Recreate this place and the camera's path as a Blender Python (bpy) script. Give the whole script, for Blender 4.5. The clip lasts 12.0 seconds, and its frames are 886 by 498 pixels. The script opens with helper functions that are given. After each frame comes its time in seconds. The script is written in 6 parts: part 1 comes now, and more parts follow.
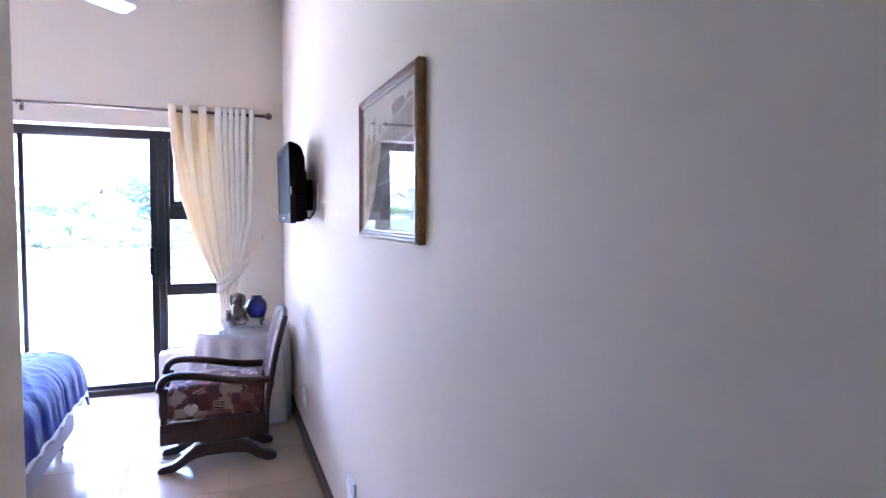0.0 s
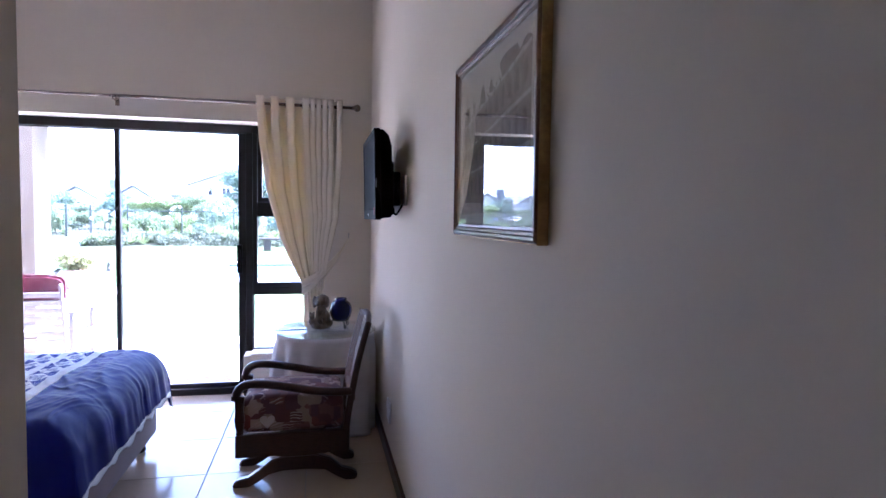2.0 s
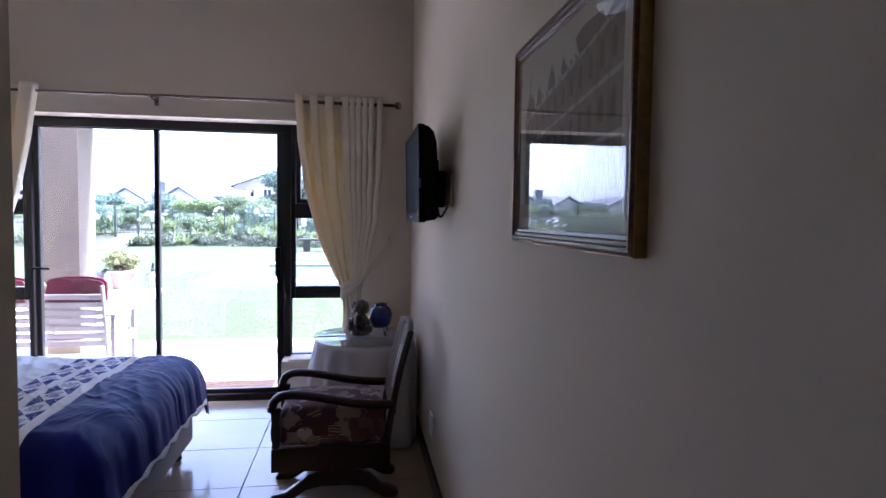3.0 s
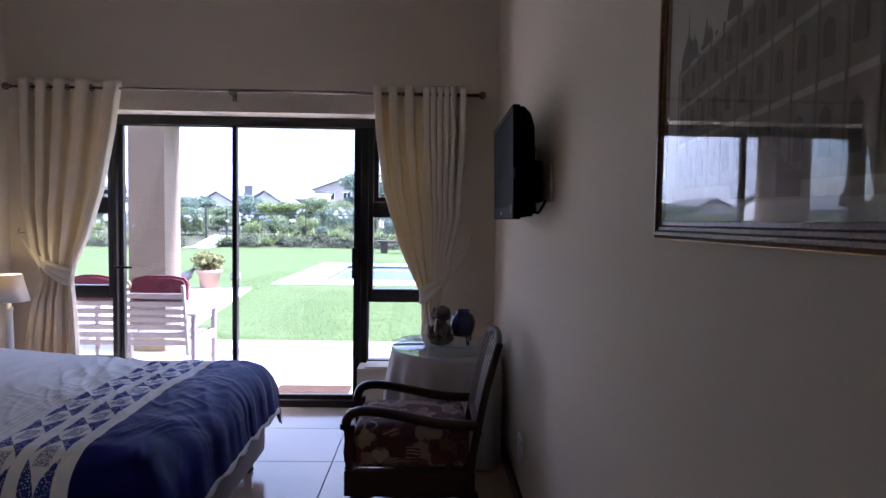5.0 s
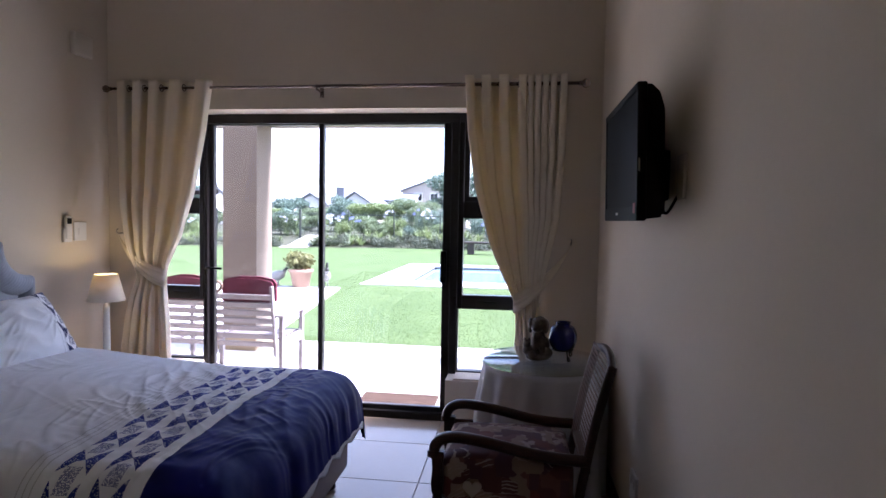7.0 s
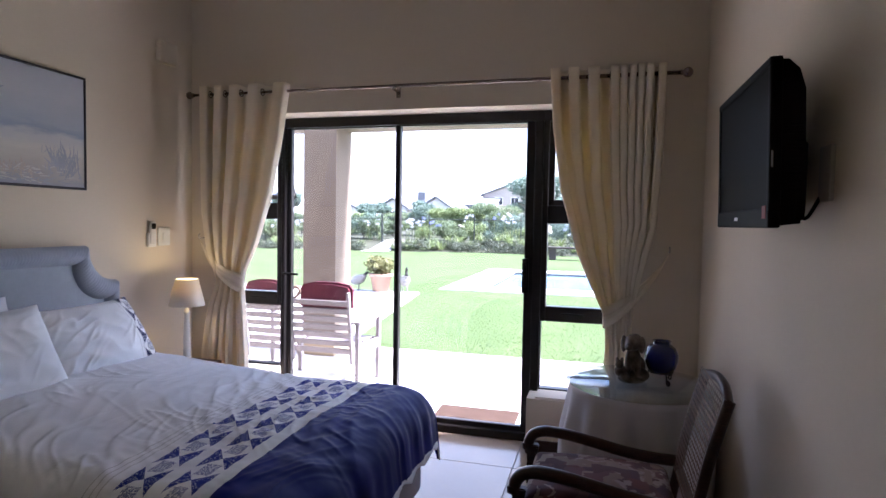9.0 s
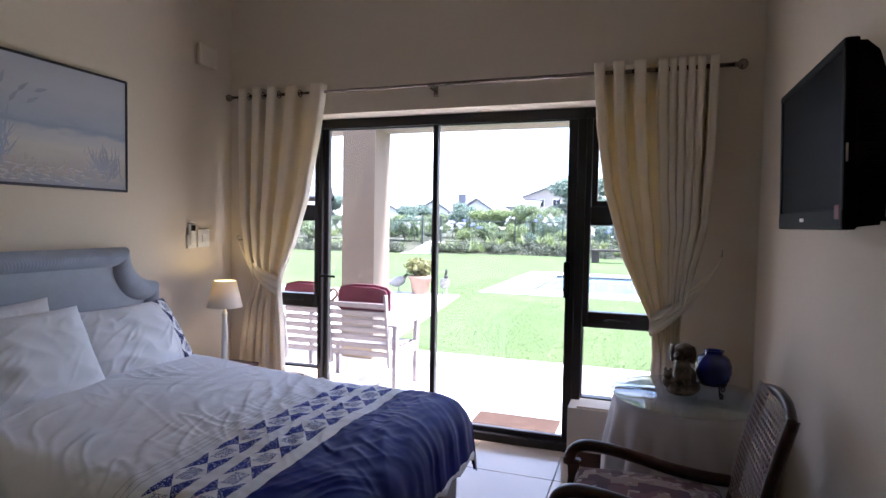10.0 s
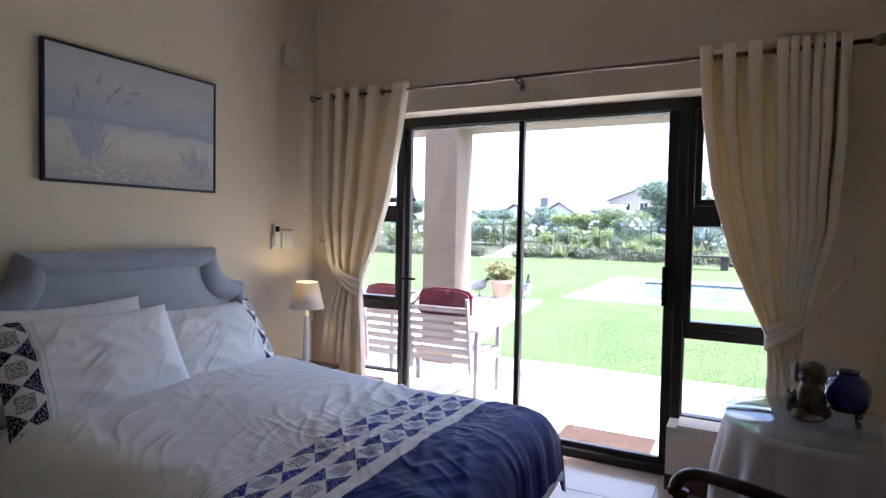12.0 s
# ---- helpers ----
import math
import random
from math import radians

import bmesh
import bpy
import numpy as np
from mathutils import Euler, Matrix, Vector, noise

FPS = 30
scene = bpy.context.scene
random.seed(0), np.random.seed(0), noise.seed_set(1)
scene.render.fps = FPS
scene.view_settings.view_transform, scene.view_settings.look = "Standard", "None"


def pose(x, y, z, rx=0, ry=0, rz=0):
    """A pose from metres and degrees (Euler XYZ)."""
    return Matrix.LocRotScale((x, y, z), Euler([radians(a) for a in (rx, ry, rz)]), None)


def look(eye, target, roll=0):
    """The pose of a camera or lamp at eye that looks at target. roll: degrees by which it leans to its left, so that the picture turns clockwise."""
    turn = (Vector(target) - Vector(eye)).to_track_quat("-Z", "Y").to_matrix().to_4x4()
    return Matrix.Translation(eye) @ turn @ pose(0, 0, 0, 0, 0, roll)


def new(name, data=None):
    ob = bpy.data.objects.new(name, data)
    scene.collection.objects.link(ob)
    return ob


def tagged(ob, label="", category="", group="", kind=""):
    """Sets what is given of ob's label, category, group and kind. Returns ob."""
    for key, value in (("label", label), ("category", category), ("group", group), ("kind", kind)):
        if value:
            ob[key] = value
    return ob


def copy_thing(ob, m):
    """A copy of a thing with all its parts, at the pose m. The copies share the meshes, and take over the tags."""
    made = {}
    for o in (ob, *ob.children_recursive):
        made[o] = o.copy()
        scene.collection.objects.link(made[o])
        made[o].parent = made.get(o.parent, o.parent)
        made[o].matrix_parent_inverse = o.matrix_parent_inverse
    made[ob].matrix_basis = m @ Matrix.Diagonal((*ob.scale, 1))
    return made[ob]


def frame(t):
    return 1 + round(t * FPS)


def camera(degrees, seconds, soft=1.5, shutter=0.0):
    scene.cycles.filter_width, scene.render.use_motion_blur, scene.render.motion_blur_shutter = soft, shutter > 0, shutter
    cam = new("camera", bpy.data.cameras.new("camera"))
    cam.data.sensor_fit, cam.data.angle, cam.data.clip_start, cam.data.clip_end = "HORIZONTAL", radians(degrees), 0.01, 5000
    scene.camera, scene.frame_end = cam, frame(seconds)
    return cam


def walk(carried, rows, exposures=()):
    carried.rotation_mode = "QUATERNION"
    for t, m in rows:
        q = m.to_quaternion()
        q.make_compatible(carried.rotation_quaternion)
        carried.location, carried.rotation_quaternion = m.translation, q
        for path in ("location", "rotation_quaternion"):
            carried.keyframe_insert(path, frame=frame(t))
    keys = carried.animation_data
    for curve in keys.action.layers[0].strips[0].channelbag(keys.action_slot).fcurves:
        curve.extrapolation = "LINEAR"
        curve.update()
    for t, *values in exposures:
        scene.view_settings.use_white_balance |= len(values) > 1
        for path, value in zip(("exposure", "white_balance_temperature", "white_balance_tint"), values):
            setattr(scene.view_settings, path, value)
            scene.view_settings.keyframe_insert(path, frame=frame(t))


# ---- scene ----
cam = camera(74.6, 12.0)
PATH = [
    (0, (0.971, 3.665, 1.436), (1.683, 5.531, 1.327), 0.3),
    (0.5, (1.016, 3.773, 1.434), (1.654, 5.665, 1.324), 0.5),
    (1, (1.045, 3.876, 1.429), (1.607, 5.792, 1.317), 0.5),
    (1.5, (1.049, 3.965, 1.416), (1.536, 5.902, 1.31), 0.7),
    (2, (1.046, 4.072, 1.412), (1.469, 6.024, 1.306), 0.8),
    (2.5, (1.043, 4.184, 1.416), (1.402, 6.148, 1.31), 0.9),
    (3, (1.038, 4.277, 1.419), (1.336, 6.252, 1.314), 0.8),
    (5, (1.008, 4.618, 1.393), (1.049, 6.615, 1.294), 0.9),
    (5.5, (0.997, 4.684, 1.385), (0.969, 6.681, 1.284), 0.9),
    (6, (0.981, 4.746, 1.384), (0.882, 6.741, 1.283), 0.9),
    (6.5, (0.963, 4.841, 1.391), (0.791, 6.831, 1.291), 1.0),
    (7, (0.95, 4.927, 1.394), (0.697, 6.909, 1.293), 1.0),
    (9, (0.911, 5.16, 1.4), (0.388, 7.088, 1.309), 1.0),
    (9.5, (0.903, 5.207, 1.4), (0.313, 7.117, 1.311), 1.0),
    (10, (0.901, 5.259, 1.398), (0.244, 7.146, 1.312), 1.0),
    (10.5, (0.882, 5.308, 1.391), (0.163, 7.173, 1.309), 1.0),
    (11, (0.858, 5.355, 1.385), (0.071, 7.191, 1.308), 1.1),
    (11.5, (0.842, 5.385, 1.38), (-0.011, 7.192, 1.303), 1.1),
    (12, (0.82, 5.408, 1.379), (-0.091, 7.186, 1.302), 1.1),
]
# stops, kelvin and tint along the walk: the picture darkens and warms as the door comes into view
LIGHT = [(0.0, 6.7, 4550, 31), (0.8, 6.35, 4600, 30), (1.5, 5.7, 4700, 30), (2.5, 4.7, 4850, 29), (3.2, 4.15, 5000, 28), (5.0, 3.66, 5200, 29), (7.0, 3.65, 5350, 28), (9.5, 3.9, 5480, 25), (12.0, 3.9, 5480, 21.5)]
walk(cam, [(t, look(eye, target, roll)) for t, eye, target, roll in PATH], LIGHT)

# ---- sky and sun ----
world = bpy.data.worlds.new("sky")
scene.world = world
world.use_nodes = True
wn, wl = world.node_tree.nodes, world.node_tree.links
sky = wn.new("ShaderNodeTexSky")
sky.sky_type, sky.sun_disc = "NISHITA", False
sky.sun_elevation, sky.sun_rotation = radians(51), radians(83)
sky.air_density, sky.dust_density = 1.2, 2.5
cloud = wn.new("ShaderNodeTexNoise")
cloud.inputs["Scale"].default_value, cloud.inputs["Detail"].default_value = 3.0, 6
ramp = wn.new("ShaderNodeValToRGB")
ramp.color_ramp.elements[0].position, ramp.color_ramp.elements[1].position = 0.45, 0.68
mix = wn.new("ShaderNodeMix")
mix.data_type = "RGBA"
mix.inputs["B"].default_value = (6.0, 6.2, 6.6, 1)
coord = wn.new("ShaderNodeTexCoord")
wl.new(coord.outputs["Generated"], cloud.inputs["Vector"])
wl.new(cloud.outputs["Fac"], ramp.inputs["Fac"])
wl.new(ramp.outputs["Color"], mix.inputs["Factor"])
wl.new(sky.outputs["Color"], mix.inputs["A"])
wl.new(mix.outputs["Result"], wn["Background"].inputs["Color"])
wn["Background"].inputs["Strength"].default_value = 0.06
sun = new("sun", bpy.data.lights.new("sun", "SUN"))
sun.data.energy, sun.data.angle, sun.data.color = 2.6, radians(9), (1.0, 0.95, 0.88)
sun.matrix_world = look((0, 0, 0), (-1.0, -0.13, -1.25))

# ---- small helpers of this scene ----
def mat(name, base=(0.8, 0.8, 0.8), rough=0.6, metal=0.0, var=0.06, scale=6.0, fine=120.0, bump=0.15, depth=0.002, spec=0.4, sheen=0.0, second=None):
    """A painted, woven or cast surface: two scales of tone and a fine relief."""
    m = bpy.data.materials.new(name)
    m.use_nodes = True
    n, l = m.node_tree.nodes, m.node_tree.links
    b = n["Principled BSDF"]
    b.inputs["Roughness"].default_value, b.inputs["Metallic"].default_value = rough, metal
    b.inputs["Specular IOR Level"].default_value, b.inputs["Sheen Weight"].default_value = spec, sheen
    tc = n.new("ShaderNodeTexCoord")
    big, small = n.new("ShaderNodeTexNoise"), n.new("ShaderNodeTexNoise")
    for t, s in ((big, scale), (small, fine)):
        t.inputs["Scale"].default_value, t.inputs["Detail"].default_value = s, 4
        l.new(tc.outputs["Object"], t.inputs["Vector"])
    add = n.new("ShaderNodeMath")
    add.operation = "MULTIPLY_ADD"
    add.inputs[1].default_value = 0.35
    l.new(small.outputs["Fac"], add.inputs[0])
    l.new(big.outputs["Fac"], add.inputs[2])
    r = n.new("ShaderNodeValToRGB")
    c2 = second or [min(1, c * (1 + var)) for c in base]
    c1 = base if second else [c * (1 - var) for c in base]
    r.color_ramp.elements[0].position, r.color_ramp.elements[1].position = 0.42, 0.92
    r.color_ramp.elements[0].color, r.color_ramp.elements[1].color = (*c1, 1), (*c2, 1)
    l.new(add.outputs[0], r.inputs["Fac"])
    l.new(r.outputs["Color"], b.inputs["Base Color"])
    bp = n.new("ShaderNodeBump")
    bp.inputs["Strength"].default_value, bp.inputs["Distance"].default_value = bump, depth
    l.new(add.outputs[0], bp.inputs["Height"])
    l.new(bp.outputs["Normal"], b.inputs["Normal"])
    return m


def wood(name, dark, light, rough=0.35, scale=(3, 40, 40)):
    m = mat(name, dark, rough)
    n, l = m.node_tree.nodes, m.node_tree.links
    tc, mp, no = n.new("ShaderNodeTexCoord"), n.new("ShaderNodeMapping"), n.new("ShaderNodeTexNoise")
    mp.inputs["Scale"].default_value = scale
    no.inputs["Detail"].default_value, no.inputs["Distortion"].default_value = 6, 0.6
    l.new(tc.outputs["Object"], mp.inputs["Vector"])
    l.new(mp.outputs["Vector"], no.inputs["Vector"])
    r = n.new("ShaderNodeValToRGB")
    r.color_ramp.elements[0].position, r.color_ramp.elements[1].position = 0.35, 0.7
    r.color_ramp.elements[0].color, r.color_ramp.elements[1].color = (*dark, 1), (*light, 1)
    l.new(no.outputs["Fac"], r.inputs["Fac"])
    l.new(r.outputs["Color"], n["Principled BSDF"].inputs["Base Color"])
    return m


def glass(name, tint=(0.97, 0.98, 0.98), ior=1.5):
    m = bpy.data.materials.new(name)
    m.use_nodes = True
    n, l = m.node_tree.nodes, m.node_tree.links
    n.remove(n["Principled BSDF"])
    fr, tr, gl, mx = n.new("ShaderNodeLayerWeight"), n.new("ShaderNodeBsdfTransparent"), n.new("ShaderNodeBsdfGlossy"), n.new("ShaderNodeMixShader")
    fr.inputs["Blend"].default_value, gl.inputs["Roughness"].default_value = 0.5, 0.0
    base = ((ior - 1) / (ior + 1)) ** 2
    p5, ad = n.new("ShaderNodeMath"), n.new("ShaderNodeMath")
    p5.operation, ad.operation = "POWER", "MULTIPLY_ADD"
    p5.inputs[1].default_value, ad.inputs[1].default_value, ad.inputs[2].default_value = 5.0, 1 - base, base
    l.new(fr.outputs["Facing"], p5.inputs[0])
    l.new(p5.outputs[0], ad.inputs[0])
    tr.inputs["Color"].default_value = (*tint, 1)
    l.new(ad.outputs[0], mx.inputs[0])
    l.new(tr.outputs[0], mx.inputs[1])
    l.new(gl.outputs[0], mx.inputs[2])
    l.new(mx.outputs[0], n["Material Output"].inputs["Surface"])
    return m


def thin(m, colour, share):
    """Lets light through a cloth, a shade or a leaf."""
    n, l = m.node_tree.nodes, m.node_tree.links
    t, mx = n.new("ShaderNodeBsdfTranslucent"), n.new("ShaderNodeMixShader")
    t.inputs["Color"].default_value = (*colour, 1)
    mx.inputs[0].default_value = share
    l.new(n["Principled BSDF"].outputs[0], mx.inputs[1])
    l.new(t.outputs[0], mx.inputs[2])
    l.new(mx.outputs[0], n["Material Output"].inputs["Surface"])
    return m


def place_of(ob):
    p = Vector()
    while ob:
        p += ob.location
        ob = ob.parent
    return p


def thing(name, base, label, category, group="", kind=""):
    """The empty at a thing's base, which carries its parts."""
    ob = new(name)
    ob.location, ob.empty_display_size = base, 0.05
    return tagged(ob, label, category, group, kind)


def part(name, bm, material, parent=None, label="", smooth=False, base=(0, 0, 0)):
    """One mesh object out of a bmesh in world coordinates, under a thing or by itself with its origin at base."""
    me = bpy.data.meshes.new(name)
    bm.transform(Matrix.Translation(-(place_of(parent) if parent else Vector(base))))
    bmesh.ops.recalc_face_normals(bm, faces=bm.faces)
    if smooth:
        for f in bm.faces:
            f.smooth = True
    bm.to_mesh(me)
    bm.free()
    me.materials.append(material)
    ob = new(name, me)
    ob.parent = parent
    if not parent:
        ob.location = base
    return tagged(ob, label)


def raw(name, verts, faces, material, parent=None, label="", smooth=False, base=(0, 0, 0)):
    """The same out of plain lists, for large meshes."""
    off = place_of(parent) if parent else Vector(base)
    me = bpy.data.meshes.new(name)
    me.from_pydata((np.array(verts, dtype=float) - np.array(off)).tolist(), [], faces)
    me.materials.append(material)
    if smooth:
        me.polygons.foreach_set("use_smooth", [True] * len(me.polygons))
    ob = new(name, me)
    ob.parent = parent
    if not parent:
        ob.location = base
    return tagged(ob, label)


def box(x0, y0, z0, x1, y1, z1, bevel=0.0, seg=2, bm=None, turn=None):
    own = bmesh.new()
    bmesh.ops.create_cube(own, size=1, matrix=Matrix.Translation(((x0 + x1) / 2, (y0 + y1) / 2, (z0 + z1) / 2)) @ Matrix.Diagonal((abs(x1 - x0), abs(y1 - y0), abs(z1 - z0), 1)))
    if bevel:
        bmesh.ops.bevel(own, geom=own.edges[:], offset=bevel, segments=seg, affect="EDGES", profile=0.6)
    if turn:
        own.transform(turn)
    return merge(bm, own)


def merge(bm, own):
    if bm is None:
        return own
    me = bpy.data.meshes.new("tmp")
    own.to_mesh(me)
    own.free()
    bm.from_mesh(me)
    bpy.data.meshes.remove(me)
    return bm


def lathe(profile, centre, seg=32, bm=None):
    """A turned body: (radius, height) pairs about an upright axis."""
    own = bmesh.new()
    rings = [[own.verts.new((centre[0] + r * math.cos(2 * math.pi * k / seg), centre[1] + r * math.sin(2 * math.pi * k / seg), centre[2] + z)) for k in range(seg)] for r, z in profile]
    for a, b in zip(rings, rings[1:]):
        for k in range(seg):
            own.faces.new((a[k], a[(k + 1) % seg], b[(k + 1) % seg], b[k]))
    for ring in (rings[0], rings[-1]):
        if profile[0 if ring is rings[0] else -1][0] > 0.001:
            own.faces.new(ring)
    return merge(bm, own)


def tube(points, radius, seg=8, bm=None, flat=1.0):
    """A bent bar along points; radius may be a list. flat squeezes it sideways."""
    own = bmesh.new()
    pts = [Vector(p) for p in points]
    rad = radius if isinstance(radius, (list, tuple)) else [radius] * len(pts)
    rings, up = [], Vector((0, 0, 1))
    for i, p in enumerate(pts):
        d = (pts[min(i + 1, len(pts) - 1)] - pts[max(i - 1, 0)]).normalized()
        side = d.cross(up)
        if side.length < 0.05:
            side = d.cross(Vector((0, 1, 0)))
        side.normalize()
        top = side.cross(d)
        rings.append([own.verts.new(p + rad[i] * (math.cos(2 * math.pi * (k + 0.5) / seg) * side * flat + math.sin(2 * math.pi * (k + 0.5) / seg) * top)) for k in range(seg)])
    for a, b in zip(rings, rings[1:]):
        for k in range(seg):
            own.faces.new((a[k], a[(k + 1) % seg], b[(k + 1) % seg], b[k]))
    own.faces.new(rings[0])
    own.faces.new(rings[-1][::-1])
    return merge(bm, own)


def spline(points, n=8):
    """Points on a smooth curve through the given ones."""
    pts = [Vector(p) for p in points]
    out = []
    for i in range(len(pts) - 1):
        p0, p1, p2, p3 = pts[max(i - 1, 0)], pts[i], pts[i + 1], pts[min(i + 2, len(pts) - 1)]
        for k in range(n):
            t = k / n
            out.append(0.5 * (2 * p1 + (p2 - p0) * t + (2 * p0 - 5 * p1 + 4 * p2 - p3) * t * t + (3 * p1 - p0 - 3 * p2 + p3) * t ** 3))
    return out + [pts[-1]]


def slab(outline, axis, a, b, bevel=0.0, bm=None, seg=2):
    """A board cut to an outline of (u, v) pairs and reaching from a to b along axis x, y or z."""
    own = bmesh.new()
    put = {"x": lambda u, v, w: (w, u, v), "y": lambda u, v, w: (u, w, v), "z": lambda u, v, w: (u, v, w)}[axis]
    lo, hi = [own.verts.new(put(u, v, a)) for u, v in outline], [own.verts.new(put(u, v, b)) for u, v in outline]
    own.faces.new(lo)
    own.faces.new(hi[::-1])
    for k in range(len(outline)):
        j = (k + 1) % len(outline)
        own.faces.new((lo[k], hi[k], hi[j], lo[j]))
    if bevel:
        own.normal_update()
        bmesh.ops.bevel(own, geom=[e for e in own.edges if e.calc_face_angle(0) > 0.8], offset=bevel, segments=seg, affect="EDGES")
    return merge(bm, own)


def sheet(fn, nu, nv):
    """Verts and faces of a surface fn(u, v), u and v from 0 to 1."""
    v = [fn(i / nu, j / nv) for j in range(nv + 1) for i in range(nu + 1)]
    f = [(j * (nu + 1) + i, j * (nu + 1) + i + 1, (j + 1) * (nu + 1) + i + 1, (j + 1) * (nu + 1) + i) for j in range(nv) for i in range(nu)]
    return v, f


def thicken(ob, d, offset=-1):
    s = ob.modifiers.new("thickness", "SOLIDIFY")
    s.thickness, s.offset = d, offset
    return ob


def soft_noise(x, y, z=0.0):
    return noise.noise(Vector((x, y, z)))


# ---- materials ----
PLASTER = mat("wall_paint", (0.66, 0.57, 0.45), 0.75, var=0.025, scale=1.3, fine=60, bump=0.12, depth=0.003, spec=0.25)
CEILING = mat("ceiling_paint", (0.76, 0.72, 0.66), 0.85, var=0.02, scale=1.5, fine=90)
TILE = mat("floor_tile", (0.41, 0.305, 0.21), 0.16, var=0.05, scale=3, fine=45, bump=0.03, spec=0.5)
GROUT = mat("grout", (0.28, 0.24, 0.2), 0.9)
SKIRT = wood("dark_skirting", (0.035, 0.014, 0.008), (0.07, 0.029, 0.016), 0.55)
DARKWOOD = wood("dark_wood", (0.022, 0.008, 0.005), (0.06, 0.022, 0.013), 0.3, (6, 60, 60))
ALU = mat("bronze_aluminium", (0.020, 0.017, 0.017), 0.38, 0.3, var=0.1, bump=0.05)
PANE = glass("window_glass")
SCREED = mat("patio_paving", (0.47, 0.45, 0.415), 0.8, var=0.08, scale=2.5, fine=90, bump=0.3)
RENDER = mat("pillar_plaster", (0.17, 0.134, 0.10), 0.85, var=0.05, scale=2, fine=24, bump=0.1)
GRASS = mat("lawn", (0.048, 0.074, 0.024), 0.9, var=0.3, scale=0.8, fine=14, bump=0.5, depth=0.02, spec=0.1, second=(0.080, 0.112, 0.043))
WHITE = mat("white_plastic", (0.78, 0.77, 0.74), 0.4, var=0.02)
STEEL = mat("brushed_steel", (0.38, 0.35, 0.32), 0.28, 1.0, var=0.06)
BLACKP = mat("black_plastic", (0.007, 0.006, 0.006), 0.45, var=0.1, spec=0.15)
TVBLACK = mat("tv_casing", (0.0055, 0.0042, 0.004), 0.5, var=0.1, spec=0.05)
SCREEN = mat("tv_screen", (0.0032, 0.0026, 0.0027), 0.42, var=0.05, bump=0.0, spec=0.02)

# ---- the room ----
E_X, W_X, N_Y, S_Y, P_X, TOP = 1.46, -1.90, 8.69, 5.20, 0.55, 3.2
def structure(name, bm, material, label, category):
    ob = part(name, bm, material, None, label)
    return tagged(ob, label, category, "", "structure")

structure("wall_east", box(E_X, 1.3, -0.05, E_X + 0.25, 8.95, TOP), PLASTER, "long cream plastered wall beside the entrance passage", "wall")
structure("wall_west", box(W_X - 0.35, S_Y - 0.2, -0.05, W_X, 8.95, TOP), PLASTER, "cream plastered wall behind the headboard", "wall")
structure("wall_south", box(W_X, S_Y - 0.2, -0.05, P_X, S_Y, TOP), PLASTER, "cream plastered wall facing the glass door", "wall")
structure("wall_passage", box(P_X - 0.2, 1.5, -0.05, P_X, S_Y - 0.2, TOP), PLASTER, "cream plastered wall of the entrance passage", "wall")
structure("wall_passage_end", box(P_X - 0.2, 1.3, -0.05, E_X, 1.5, TOP), PLASTER, "cream plastered wall closing the passage", "wall")
OPEN_L, OPEN_R, HEAD, SILL = -1.68, 1.05, 2.115, 0.335
DOOR_L, DOOR_R = -1.298, 0.548
bm = box(W_X, N_Y, HEAD, E_X, 8.95, TOP)
box(W_X, N_Y, -0.05, OPEN_L, 8.95, HEAD, bm=bm)
box(OPEN_R, N_Y, -0.05, E_X, 8.95, HEAD, bm=bm)
box(OPEN_L, N_Y, -0.05, DOOR_L, 8.95, SILL, bm=bm)
box(DOOR_R - 0.05, N_Y, -0.05, OPEN_R, 8.95, SILL, bm=bm)
structure("wall_north", bm, PLASTER, "cream plastered wall round the wide glass door", "wall")
structure("ceiling", box(W_X - 0.3, 1.3, TOP, E_X + 0.2, 8.95, TOP + 0.15), CEILING, "plain pale painted ceiling high above", "ceiling")
floor = structure("floor", box(W_X - 0.3, 1.3, -0.15, E_X + 0.2, 8.955, -0.004), GROUT, "pale square ceramic floor tiles with thin grey joints", "floor")
bm = box(E_X - 0.018, 1.5, 0, E_X, N_Y, 0.085, 0.004)
structure("baseboard_east", bm, SKIRT, "dark-stained wooden skirting along the long wall", "baseboard")
structure("baseboard_north", box(DOOR_R - 0.05, N_Y - 0.018, 0, E_X - 0.019, N_Y - 0.001, 0.085, 0.004), SKIRT, "dark-stained wooden skirting below the side window", "baseboard")
structure("baseboard_west", box(W_X, S_Y, 0, W_X + 0.018, N_Y, 0.085, 0.004), SKIRT, "dark-stained wooden skirting behind the bed", "baseboard")

# ---- the glass door and its side windows ----
FY0, FY1 = 8.875, 8.945
def frame_piece(name, parent, x0, z0, x1, z1, y0=FY0, y1=FY1, label=""):
    return part(name, box(x0, y0, z0, x1, y1, z1, 0.004, 1), ALU, parent, label)

def pane(parent, x0, z0, x1, z1, y):
    p = part("pane", box(x0, y - 0.003, z0, x1, y + 0.003, z1), PANE, parent, "clear window glass")
    p.visible_shadow = False
    return p

